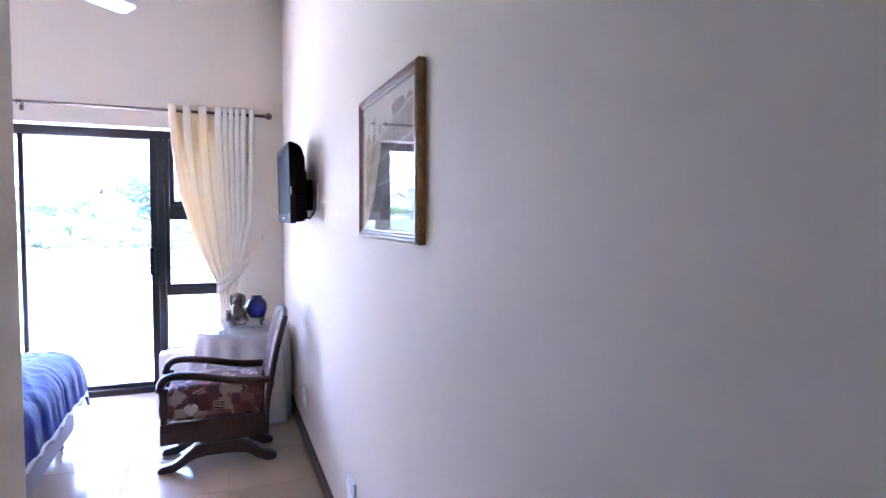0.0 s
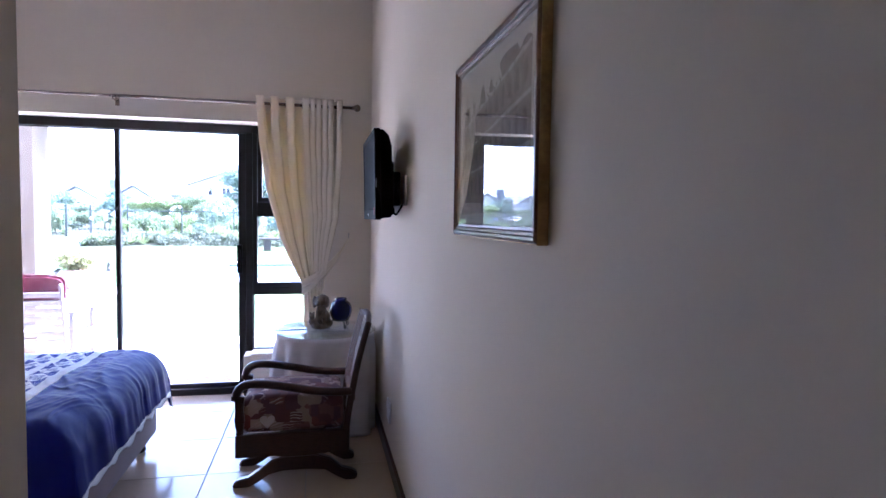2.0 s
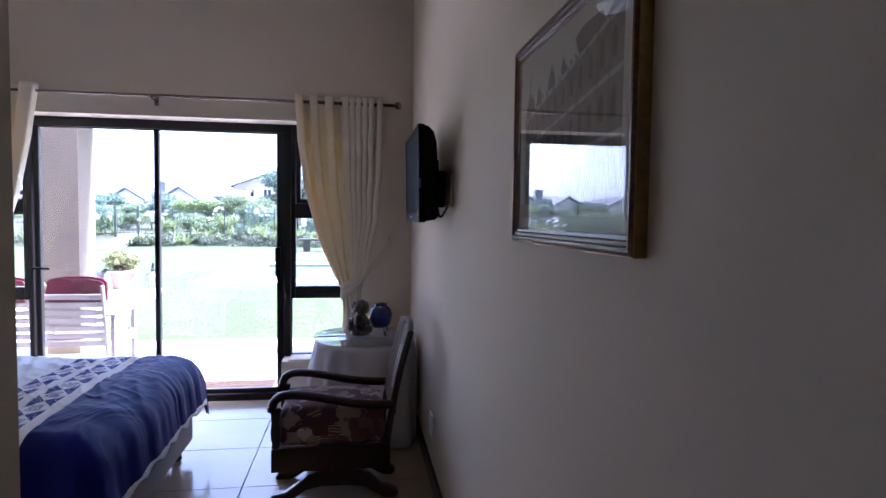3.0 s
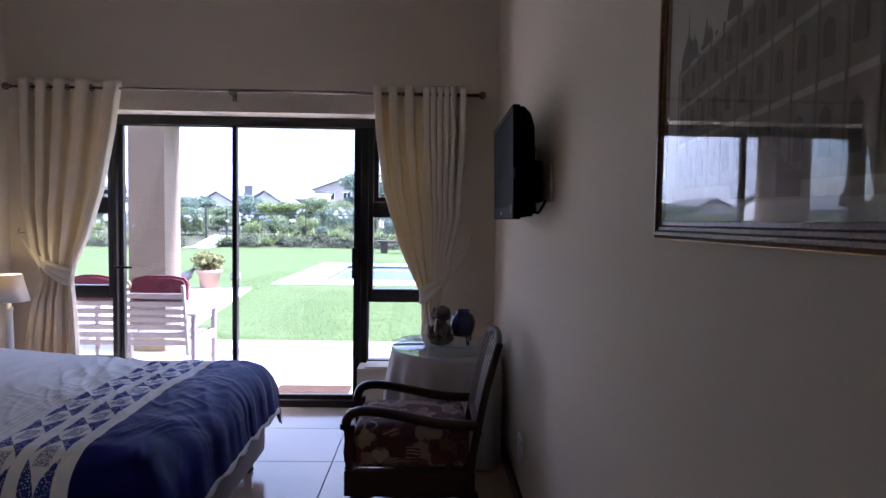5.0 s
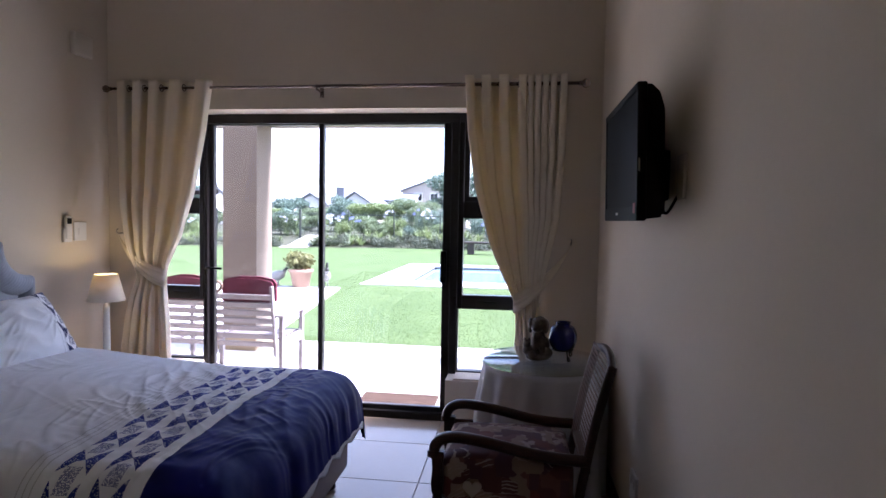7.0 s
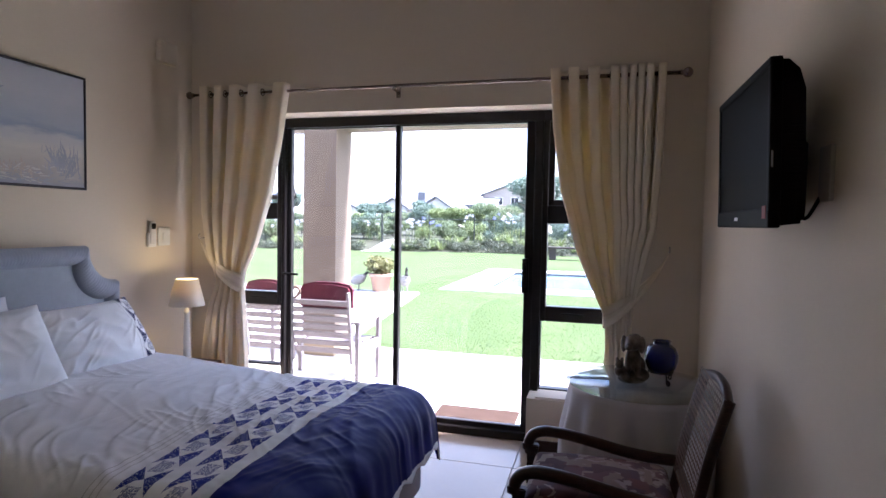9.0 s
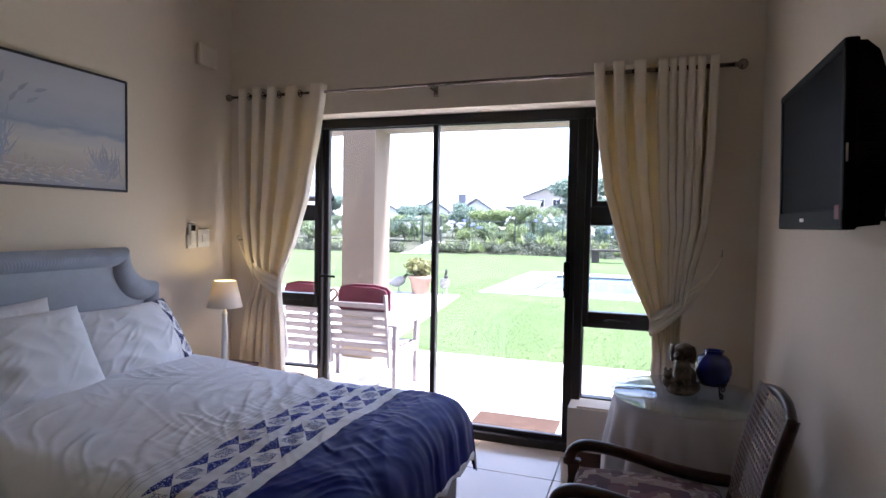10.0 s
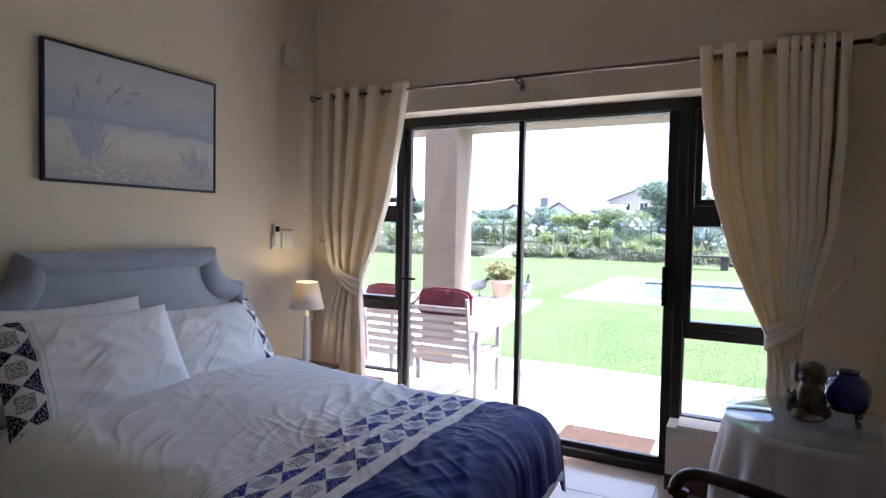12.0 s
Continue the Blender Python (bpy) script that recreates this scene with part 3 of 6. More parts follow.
# seascape over the bed
PX, PY0, PY1, PZ0, PZ1 = W_X + 0.028, 6.86, 7.79, 1.545, 2.165
def seascape():
    m = mat("seascape_canvas", (0.4, 0.45, 0.55), 0.6, var=0.03, fine=300, bump=0.3, depth=0.001)
    n, l = m.node_tree.nodes, m.node_tree.links
    tc, sep, no, ad = n.new("ShaderNodeTexCoord"), n.new("ShaderNodeSeparateXYZ"), n.new("ShaderNodeTexNoise"), n.new("ShaderNodeMath")
    mp = n.new("ShaderNodeMapping")
    mp.inputs["Scale"].default_value = (1, 2.5, 9)
    l.new(tc.outputs["Object"], mp.inputs["Vector"])
    l.new(mp.outputs["Vector"], no.inputs["Vector"])
    no.inputs["Scale"].default_value, no.inputs["Detail"].default_value = 1.6, 7
    l.new(tc.outputs["Object"], sep.inputs[0])
    ad.operation = "MULTIPLY_ADD"
    l.new(no.outputs["Fac"], ad.inputs[0])
    ad.inputs[1].default_value = 0.14
    l.new(sep.outputs["Z"], ad.inputs[2])
    r = n.new("ShaderNodeValToRGB")
    stops = ((0.06, (0.30, 0.32, 0.42)), (0.13, (0.40, 0.37, 0.37)), (0.20, (0.50, 0.46, 0.43)), (0.27, (0.58, 0.54, 0.50)), (0.34, (0.50, 0.50, 0.52)), (0.37, (0.30, 0.34, 0.45)), (0.41, (0.38, 0.41, 0.49)), (0.55, (0.47, 0.47, 0.52)), (0.75, (0.42, 0.42, 0.49)))
    cr = r.color_ramp
    for k, (p, c) in enumerate(stops):
        e = cr.elements[k] if k < 2 else cr.elements.new(p)
        e.position, e.color = p, (*c, 1)
    l.new(ad.outputs[0], r.inputs["Fac"])
    l.new(r.outputs["Color"], n["Principled BSDF"].inputs["Base Color"])
    return m

art = thing("seascape_painting", (W_X, (PY0 + PY1) / 2, PZ0), "hazy blue seaside painting in a thin dark frame", "painting")
part("canvas", box(W_X + 0.004, PY0 + 0.012, PZ0 + 0.012, PX - 0.006, PY1 - 0.012, PZ1 - 0.012), seascape(), art, "pale blue beach scene")
NAVYF = mat("dark_frame", (0.022, 0.018, 0.03), 0.45, var=0.1)
for y0, z0, y1, z1 in ((PY0, PZ0, PY1, PZ0 + 0.013), (PY0, PZ1 - 0.013, PY1, PZ1), (PY0, PZ0 + 0.013, PY0 + 0.013, PZ1 - 0.013), (PY1 - 0.013, PZ0 + 0.013, PY1, PZ1 - 0.013)):
    part("frame_bar", box(W_X, y0, z0, PX, y1, z1, 0.003, 1), NAVYF, art)
REED = [mat("paint_" + c, v, 0.6, var=0.15, fine=200) for c, v in (("slate", (0.34, 0.35, 0.42)), ("ochre", (0.46, 0.39, 0.34)), ("pale", (0.52, 0.49, 0.48)), ("blue", (0.33, 0.36, 0.46)))]
rng = random.Random(4)
def dabs(count, cy, cz, sy, sz, length, material, up):
    verts, faces = [], []
    for k in range(count):
        y, z = rng.gauss(cy, sy), rng.gauss(cz, sz)
        a = radians(90 + rng.gauss(0, 22)) if up else radians(rng.gauss(0, 16))
        w, q = rng.uniform(0.001, 0.0028), length * rng.uniform(0.5, 1.3)
        dy, dz = math.cos(a) * q, math.sin(a) * q
        if not (PY0 + 0.02 < y < PY1 - 0.02 and PY0 + 0.02 < y + dy < PY1 - 0.02 and PZ0 + 0.02 < z < PZ1 - 0.02 and z + dz < PZ1 - 0.02 and z + dz > PZ0 + 0.02):
            continue
        ny, nz = -math.sin(a) * w, math.cos(a) * w
        x, o = PX - 0.0055 + 0.0006 * rng.random(), len(verts)
        verts += [(x, y - ny, z - nz), (x, y + dy * 0.5 - ny * 1.6, z + dz * 0.5 - nz * 1.6), (x, y + dy, z + dz), (x, y + dy * 0.5 + ny * 1.6, z + dz * 0.5 + nz * 1.6), (x, y + ny, z + nz)]
        faces.append(tuple(range(o, o + 5)))
    return tagged(raw("brushwork", verts, faces, material, art), "", "", "", "stuff")
dabs(160, 7.06, 1.72, 0.035, 0.04, 0.10, REED[3], True)
dabs(130, 7.66, 1.66, 0.05, 0.03, 0.07, REED[0], True)
dabs(90, 7.33, 1.62, 0.10, 0.025, 0.04, REED[1], True)
dabs(110, 7.2, 1.61, 0.25, 0.03, 0.05, REED[2], False)
dabs(120, 7.4, 1.585, 0.25, 0.018, 0.03, REED[0], False)
for y, z, a in ((7.02, 1.92, 100), (7.10, 2.00, 70), (7.14, 1.93, 50), (7.18, 1.985, 40), (7.22, 1.94, 25), (7.26, 2.0, 15), (7.0, 1.86, 95)):
    bm = slab([(0, -0.005), (0.025, -0.011), (0.06, -0.004), (0.075, 0.001), (0.05, 0.008), (0.02, 0.009)], "x", 0, 0.0005)
    bm.transform(Matrix.Translation((PX - 0.0058, y, z)) @ Matrix.Rotation(radians(a), 4, "X"))
    part("reed_head", bm, REED[0], art)

# television on its bracket
tv = thing("television", (1.37, 7.07, 1.398), "small black flat television on a wall bracket, switched off", "television")
TX, TY0, TY1, TZ0, TZ1 = 1.305, 6.752, 7.392, 1.400, 1.820
lean = Matrix.Translation((TX, 7.07, TZ0)) @ Matrix.Rotation(radians(-1.2), 4, "Y") @ Matrix.Translation((-TX, -7.07, -TZ0))
def tv_part(name, bm, material, parent, label="", smooth=False):
    bm.transform(lean)
    return part(name, bm, material, parent, label, smooth)
bm = box(TX, TY0, TZ0, TX + 0.03, TY1, TZ0 + 0.05, 0.006, 2)
box(TX, TY0, TZ1 - 0.024, TX + 0.03, TY1, TZ1, 0.006, 2, bm)
box(TX + 0.001, TY0, TZ0 + 0.04, TX + 0.03, TY0 + 0.026, TZ1 - 0.015, 0.006, 2, bm)
box(TX + 0.001, TY1 - 0.026, TZ0 + 0.04, TX + 0.03, TY1, TZ1 - 0.015, 0.006, 2, bm)
body = tv_part("bezel", bm, TVBLACK, tv, "black plastic screen surround")
bm = slab([(TX + 0.012, TZ0 + 0.004), (TX + 0.085, TZ0 + 0.012), (TX + 0.088, TZ0 + 0.06), (TX + 0.084, TZ1 - 0.08), (TX + 0.070, TZ1 - 0.03), (TX + 0.046, TZ1 - 0.006), (TX + 0.012, TZ1 - 0.004)], "y", TY0 + 0.008, TY1 - 0.008, 0.008)
shell = tv_part("back_shell", bm, TVBLACK, tv, "moulded black back shell")
for k in range(9):
    z = TZ0 + 0.09 + 0.02 * k
    tv_part("vent_slot", box(TX + 0.045, TY0 + 0.0065, z, TX + 0.078, TY0 + 0.0085, z + 0.006), SCREEN, shell)
tv_part("screen", box(TX + 0.005, TY0 + 0.022, TZ0 + 0.046, TX + 0.011, TY1 - 0.022, TZ1 - 0.02), SCREEN, tv, "dark glass screen")
tv_part("badge", box(TX - 0.0012, 7.075, TZ0 + 0.02, TX + 0.001, 7.115, TZ0 + 0.03), WHITE, body, "small pale maker's mark")
RED = mat("red_sticker", (0.22, 0.012, 0.012), 0.5)
tv_part("sticker", box(TX - 0.001, TY0 + 0.018, TZ0 + 0.024, TX + 0.001, TY0 + 0.05, TZ0 + 0.056), RED, body, "red sticker")
tv_part("side_button", box(TX + 0.006, TY0 - 0.0015, TZ0 + 0.15, TX + 0.010, TY0 + 0.001, TZ0 + 0.19), STEEL, body, "slim pale side button")
bm = box(TX + 0.08, 6.96, 1.47, 1.452, 7.16, 1.64, 0.01)
box(TX + 0.086, 6.86, 1.44, TX + 0.10, 7.26, 1.68, 0.005, bm=bm)
part("bracket", bm, TVBLACK, tv, "black steel arm")
part("wall_plate", box(1.448, 6.79, 1.47, E_X, 6.87, 1.61, 0.004), mat("plate_grey", (0.46, 0.41, 0.35), 0.5, var=0.05), tv, "pale metal wall plate")
part("cable", tube(spline([(1.40, 6.84, 1.46), (1.405, 6.835, 1.43), (1.42, 6.84, 1.432), (1.45, 6.86, 1.48)]), 0.005, 6), TVBLACK, tv, "black cable", True)

# wall sockets
for y, z in ((5.965, 0.31), (7.375, 0.295)):
    s = thing("wall_socket", (E_X, y, z - 0.06), "white plastic wall socket", "socket", "sockets on the long wall")
    part("plate", box(E_X - 0.012, y - 0.06, z - 0.06, E_X, y + 0.06, z + 0.06, 0.004), WHITE, s)
    for k in (-1, 1):
        part("rocker", box(E_X - 0.017, y + k * 0.03 - 0.012, z + 0.01, E_X - 0.012, y + k * 0.03 + 0.012, z + 0.045, 0.002), WHITE, s)

# ---- curtains on their rod ----
CURTAIN = thin(mat("cream_curtain_cloth", (0.80, 0.735, 0.625), 0.85, var=0.03, scale=12, fine=350, bump=0.35, depth=0.001, sheen=0.1), (0.95, 0.74, 0.34), 0.23)
ROD_Y, ROD_Z = 8.575, 2.235
RODM = mat("bronzed_steel", (0.27, 0.22, 0.195), 0.27, 0.95, var=0.1)
rod = thing("curtain_rod", (-0.22, ROD_Y, ROD_Z), "slim bronzed steel curtain rod with ball finials", "curtain rod")
part("thin_tube", tube([(-1.79, ROD_Y, ROD_Z), (-0.34, ROD_Y, ROD_Z)], 0.009, 14), RODM, rod, "", True)
part("thick_tube", tube([(-0.36, ROD_Y, ROD_Z), (1.30, ROD_Y, ROD_Z)], 0.0115, 14), RODM, rod, "", True)
for x, s in ((1.30, 1), (-1.79, -1)):
    bm = lathe([(0.012, 0), (0.018, 0.004), (0.018, 0.01), (0.012, 0.016), (0.02, 0.022), (0.03, 0.034), (0.033, 0.048), (0.028, 0.064), (0.014, 0.075), (0.002, 0.078)], (0, 0, 0), 20)
    bm.transform(Matrix.Translation((x, ROD_Y, ROD_Z)) @ Matrix.Rotation(radians(90 * s), 4, "Y") @ Matrix.Scale(0.75 if s < 0 else 0.85, 4))
    part("finial", bm, RODM, rod, "steel ball finial", True)
for x in (-1.68, -0.355, 1.215):
    bm = tube([(x, ROD_Y, ROD_Z - 0.016), (x, N_Y - 0.008, ROD_Z - 0.016)], 0.007, 8)
    box(x - 0.014, N_Y - 0.01, ROD_Z - 0.05, x + 0.014, N_Y, ROD_Z + 0.02, 0.003, bm=bm)
    tube([(x, ROD_Y + 0.018, ROD_Z), (x, ROD_Y, ROD_Z - 0.018), (x, ROD_Y - 0.018, ROD_Z)], 0.005, 6, bm=bm)
    part("bracket", bm, RODM, rod, "steel wall bracket")


def along(table, z):
    """Linear reading of a table of (height, value), smoothed."""
    for (z0, a), (z1, b) in zip(table, table[1:]):
        if z <= z0 and z >= z1:
            t = (z0 - z) / (z0 - z1)
            return a + (b - a) * t
    return table[-1][1] if z < table[-1][0] else table[0][1]


def curtain(left, right, crests, tie_z, hook, seed, label):
    """crests: where the folds stand out towards the room, along the rod."""
    low, high = 0.02, 2.283
    x0, x1 = left[0][1], right[0][1]
    ks = [2 * crests[0] - crests[1]] + list(crests) + [2 * crests[-1] - crests[-2]]
    def turn_at(u):
        """Number of folds counted from the first crest."""
        return float(np.interp(x0 + (x1 - x0) * u, ks, range(-1, len(crests) + 1)))
    def at(u, w):
        z = high + (low - high) * w
        a, b = along(left, z), along(right, z)
        tight = math.exp(-((z - tie_z) / 0.16) ** 2)
        below = max(0.0, min(1.0, (tie_z - z) / 0.3))
        ph = 2 * math.pi * (turn_at(u) + 0.05 * soft_noise(u * 6 + seed, z * 1.3, 1) * w) + 0.3 * soft_noise(u * 2 + seed, z * 0.9, seed) * w
        c = math.cos(ph)
        deep = math.tanh(1.7 * c) / math.tanh(1.7)
        amp = 0.046 * (1 - 0.3 * w) * (1 - 0.6 * tight)
        x = a + (b - a) * u + 0.012 * math.sin(2 * ph) * (1 - tight)
        y = ROD_Y - amp * deep + 0.010 * soft_noise(u * 5, z * 2.5, seed + 3) * w
        y += (0.016 * soft_noise(u * 26, z * 1.0 + 0.15 * seed, 6) + 0.012 * soft_noise(u * 47, z * 0.7, seed)) * (0.12 + 0.88 * max(below, math.exp(-((z - tie_z + 0.05) / 0.3) ** 2)))
        return x, y, z
    c = thing("curtain", ((x0 + x1) / 2, ROD_Y, low), label, "curtain", "curtains of the glass door")
    v, f = sheet(at, 300, 90)
    thicken(raw("cloth", v, f, CURTAIN, c, "cream woven cloth", True), 0.0022, 0)
    turns = list(range(-1, len(crests) + 1))
    for k in range(-1, len(crests)):
        for q in (0.25, 0.75):
            x = float(np.interp(k + q, turns, ks))
            if x < x0 + 0.01 or x > x1 - 0.01:
                continue
            bm = tube([(x, ROD_Y + 0.021 * math.cos(a), ROD_Z + 0.021 * math.sin(a)) for a in np.linspace(0, 2 * math.pi, 15)], 0.004, 6)
            part("eyelet", bm, RODM, c, "bronzed eyelet", True)
    # the tie-back: a broad band round the gathered cloth, up to its hook
    a, b = along(left, tie_z), along(right, tie_z)
    hx, hy, hz = hook
    def band(u, w):
        ang = 2 * math.pi * u
        cx, rx, ry = (a + b) / 2, (b - a) / 2 - 0.002, 0.052
        toward = 0.5 + 0.5 * math.cos(ang) * (1 if hx > cx else -1)
        x = cx + rx * math.cos(ang)
        z = tie_z - 0.02 + (w - 0.5) * 0.13 * (1 - 0.2 * toward ** 2) + 0.006 * soft_noise(u * 9, w * 2, seed)
        y = ROD_Y - ry * math.sin(ang) + 0.007 * soft_noise(u * 5, w * 9, seed) + 0.004 * math.sin(w * 19 + u * 5)
        k = toward ** 1.6
        return x + (hx - x) * k * 0.97, y + (hy - 0.015 - y) * k * 0.95, z + (hz - z) * k * 0.95
    v, f = sheet(band, 80, 22)
    thicken(raw("tie_back", v, f, CURTAIN, c, "soft creased tie-back band", True), 0.003, 0)
    bm = tube(spline([(hx, N_Y, hz), (hx, N_Y - 0.05, hz), (hx, N_Y - 0.06, hz + 0.02), (hx, N_Y - 0.045, hz + 0.03)]), 0.004, 6)
    part("hook", bm, STEEL, c, "small steel wall hook", True)
    return c

curtain([(2.29, -1.738), (1.9, -1.735), (1.45, -1.72), (1.15, -1.67), (0.98, -1.61), (0.8, -1.66), (0.5, -1.71), (0.0, -1.74)],
        [(2.29, -1.065), (1.95, -1.115), (1.55, -1.195), (1.25, -1.29), (1.05, -1.385), (0.96, -1.405), (0.7, -1.385), (0.0, -1.36)],
        (-1.69, -1.575, -1.46, -1.31, -1.12), 0.99, (-1.80, 8.66, 1.262), 1.0, "cream eyelet curtain tied back beside the bedside table")
curtain([(2.29, 0.618), (1.95, 0.64), (1.6, 0.69), (1.25, 0.79), (1.0, 0.89), (0.87, 0.945), (0.7, 0.96), (0.0, 0.93)],
        [(2.29, 1.232), (1.8, 1.225), (1.4, 1.20), (1.1, 1.13), (0.93, 1.10), (0.8, 1.09), (0.5, 1.13), (0.0, 1.18)],
        (0.635, 0.735, 0.845, 0.968, 1.01, 1.055, 1.10, 1.145, 1.208), 0.90, (1.285, 8.66, 1.253), 5.0, "cream eyelet curtain tied back beside the round table")

# ---- rocking chair ----
CY0, CY1 = 7.10, 7.545
def chair_cloth():
    m = mat("patchwork_tapestry", (0.10, 0.03, 0.03), 0.85, fine=300, bump=0.3, sheen=0.1)
    n, l = m.node_tree.nodes, m.node_tree.links
    tc = n.new("ShaderNodeTexCoord")
    vo, wv, no = n.new("ShaderNodeTexVoronoi"), n.new("ShaderNodeTexWave"), n.new("ShaderNodeTexNoise")
    vo.distance, vo.inputs["Scale"].default_value = "CHEBYCHEV", 16
    wv.wave_type, wv.rings_direction, wv.inputs["Scale"].default_value, wv.inputs["Distortion"].default_value = "RINGS", "SPHERICAL", 24, 5
    no.inputs["Scale"].default_value, no.inputs["Detail"].default_value = 11, 2
    for t in (vo, wv, no):
        l.new(tc.outputs["Object"], t.inputs["Vector"])
    sep = n.new("ShaderNodeSeparateColor")
    l.new(vo.outputs["Color"], sep.inputs[0])
    r = n.new("ShaderNodeValToRGB")
    cols = ((0.0, (0.085, 0.027, 0.028)), (0.3, (0.14, 0.055, 0.05)), (0.5, (0.24, 0.16, 0.125)), (0.66, (0.075, 0.028, 0.04)), (0.8, (0.30, 0.21, 0.17)), (0.92, (0.13, 0.035, 0.03)))
    for k, (p, c) in enumerate(cols):
        e = r.color_ramp.elements[k] if k < 2 else r.color_ramp.elements.new(p)
        e.position, e.color = p, (*c, 1)
    r.color_ramp.interpolation = "CONSTANT"
    l.new(sep.outputs[0], r.inputs["Fac"])
    th = n.new("ShaderNodeMath")
    th.operation = "MULTIPLY"
    l.new(wv.outputs["Fac"], th.inputs[0])
    l.new(no.outputs["Fac"], th.inputs[1])
    r2 = n.new("ShaderNodeValToRGB")
    r2.color_ramp.elements[0].position, r2.color_ramp.elements[1].position = 0.43, 0.47
    l.new(th.outputs[0], r2.inputs["Fac"])
    some, both = n.new("ShaderNodeMath"), n.new("ShaderNodeMath")
    some.operation, both.operation = "GREATER_THAN", "MULTIPLY"
    some.inputs[1].default_value = 0.45
    l.new(sep.outputs[1], some.inputs[0])
    l.new(some.outputs[0], both.inputs[0])
    l.new(r2.outputs["Color"], both.inputs[1])
    mx = n.new("ShaderNodeMix")
    mx.data_type = "RGBA"
    l.new(both.outputs[0], mx.inputs["Factor"])
    l.new(r.outputs["Color"], mx.inputs["A"])
    mx.inputs["B"].default_value = (0.36, 0.27, 0.23, 1)
    l.new(mx.outputs["Result"], n["Principled BSDF"].inputs["Base Color"])
    return m

chair = thing("rocking_chair", (0.94, 7.32, 0), "dark wooden platform rocking chair with cane back and patchwork seat", "chair")
FOOT = [(0.622, 0.0), (0.70, 0.0), (0.745, 0.022), (0.80, 0.06), (0.87, 0.075), (1.0, 0.075), (1.09, 0.065), (1.15, 0.025), (1.20, 0.0), (1.255, 0.0), (1.262, 0.035), (1.23, 0.055), (1.18, 0.07), (1.12, 0.125), (1.04, 0.155), (0.88, 0.155), (0.81, 0.135), (0.75, 0.085), (0.70, 0.052), (0.64, 0.04), (0.62, 0.02)]
for y in (7.185, 7.455):
    part("rocker_foot", slab(FOOT, "y", y - 0.022, y + 0.022, 0.006), DARKWOOD, chair, "dark shaped sled foot")
bm = box(0.86, 7.207, 0.085, 0.91, 7.433, 0.15, 0.006)
box(1.02, 7.207, 0.085, 1.07, 7.433, 0.15, 0.006, bm=bm)
part("stretcher", bm, DARKWOOD, chair)
part("spring_block", box(0.84, 7.16, 0.155, 1.10, 7.48, 0.20, 0.008), DARKWOOD, chair)
for y in (CY0 + 0.018, CY1 - 0.018):
    part("side_rail", box(0.642, y - 0.018, 0.183, 1.215, y + 0.018, 0.30, 0.008), DARKWOOD, chair)
part("front_rail", box(0.645, CY0 + 0.036, 0.19, 0.675, CY1 - 0.036, 0.30, 0.006), DARKWOOD, chair)
part("back_rail", box(1.17, CY0 + 0.036, 0.19, 1.20, CY1 - 0.036, 0.30, 0.006), DARKWOOD, chair)
for y in (CY0 + 0.018, CY1 - 0.018):
    # the front support swells and narrows under the arm
    prof = [(0.30, 0.018), (0.315, 0.02), (0.325, 0.012), (0.34, 0.02), (0.38, 0.024), (0.43, 0.019), (0.47, 0.022), (0.50, 0.028)]
    bm = slab([(0.664 - w, z) for z, w in prof] + [(0.664 + w, z) for z, w in reversed(prof)], "y", y - 0.018, y + 0.018, 0.005)
    part("arm_support", bm, DARKWOOD, chair, "shaped front support")
    line = spline([(0.650, y, 0.478), (0.652, y, 0.515), (0.675, y, 0.545), (0.72, y, 0.558), (0.80, y, 0.553), (0.90, y, 0.536), (1.02, y, 0.512), (1.13, y, 0.50), (1.225, y, 0.498)], 7)
    part("arm", tube(line, [0.022] * len(line), 10, flat=1.25), DARKWOOD, chair, "curved dark wooden arm", True)
    post = spline([(1.195, y, 0.19), (1.20, y, 0.32), (1.225, y, 0.48), (1.262, y, 0.67), (1.312, y, 0.86)], 8)
    part("back_post", tube(post, [0.018] * len(post), 8, flat=0.8), DARKWOOD, chair, "raked dark wooden post", True)
def back_x(z):
    return along([(0.90, 1.322), (0.86, 1.312), (0.67, 1.262), (0.48, 1.225), (0.32, 1.20), (0.1, 1.19)], z)
bm = tube(spline([(back_x(0.845), CY0 + 0.015, 0.845), (back_x(0.865) + 0.008, CY0 + 0.13, 0.868), (back_x(0.865) + 0.012, (CY0 + CY1) / 2, 0.872), (back_x(0.865) + 0.008, CY1 - 0.13, 0.868), (back_x(0.845), CY1 - 0.015, 0.845)], 8), 0.018, 10, flat=0.9)
part("crest_rail", bm, DARKWOOD, chair, "polished rounded top rail", True)
part("lower_back_rail", box(1.215, CY0 + 0.036, 0.44, 1.245, CY1 - 0.036, 0.475, 0.006), DARKWOOD, chair)
verts, faces = [], []
def strip(p, q, w, off):
    d = (Vector(q) - Vector(p)).normalized()
    nrm = Vector((-0.95, 0, 0.3)).normalized()
    s = d.cross(nrm).normalized() * w
    o = len(verts)
    for e in (p, q):
        e = Vector(e) + nrm * (off + 0.019)
        verts.extend([tuple(e - s), tuple(e + s)])
    faces.append((o, o + 1, o + 3, o + 2))
ya, yb, za, zb = CY0 + 0.02, CY1 - 0.02, 0.475, 0.865
nz = 21
for k in range(nz + 1):
    z = za + (zb - za) * k / nz
    strip((back_x(z), ya, z), (back_x(z), yb, z), 0.0034, 0.0)
ny = 15
for k in range(ny + 1):
    y = ya + (yb - ya) * k / ny
    for i in range(10):
        z0, z1 = za + (zb - za) * i / 10, za + (zb - za) * (i + 1) / 10
        strip((back_x(z0), y, z0), (back_x(z1), y, z1), 0.0046, 0.0015)
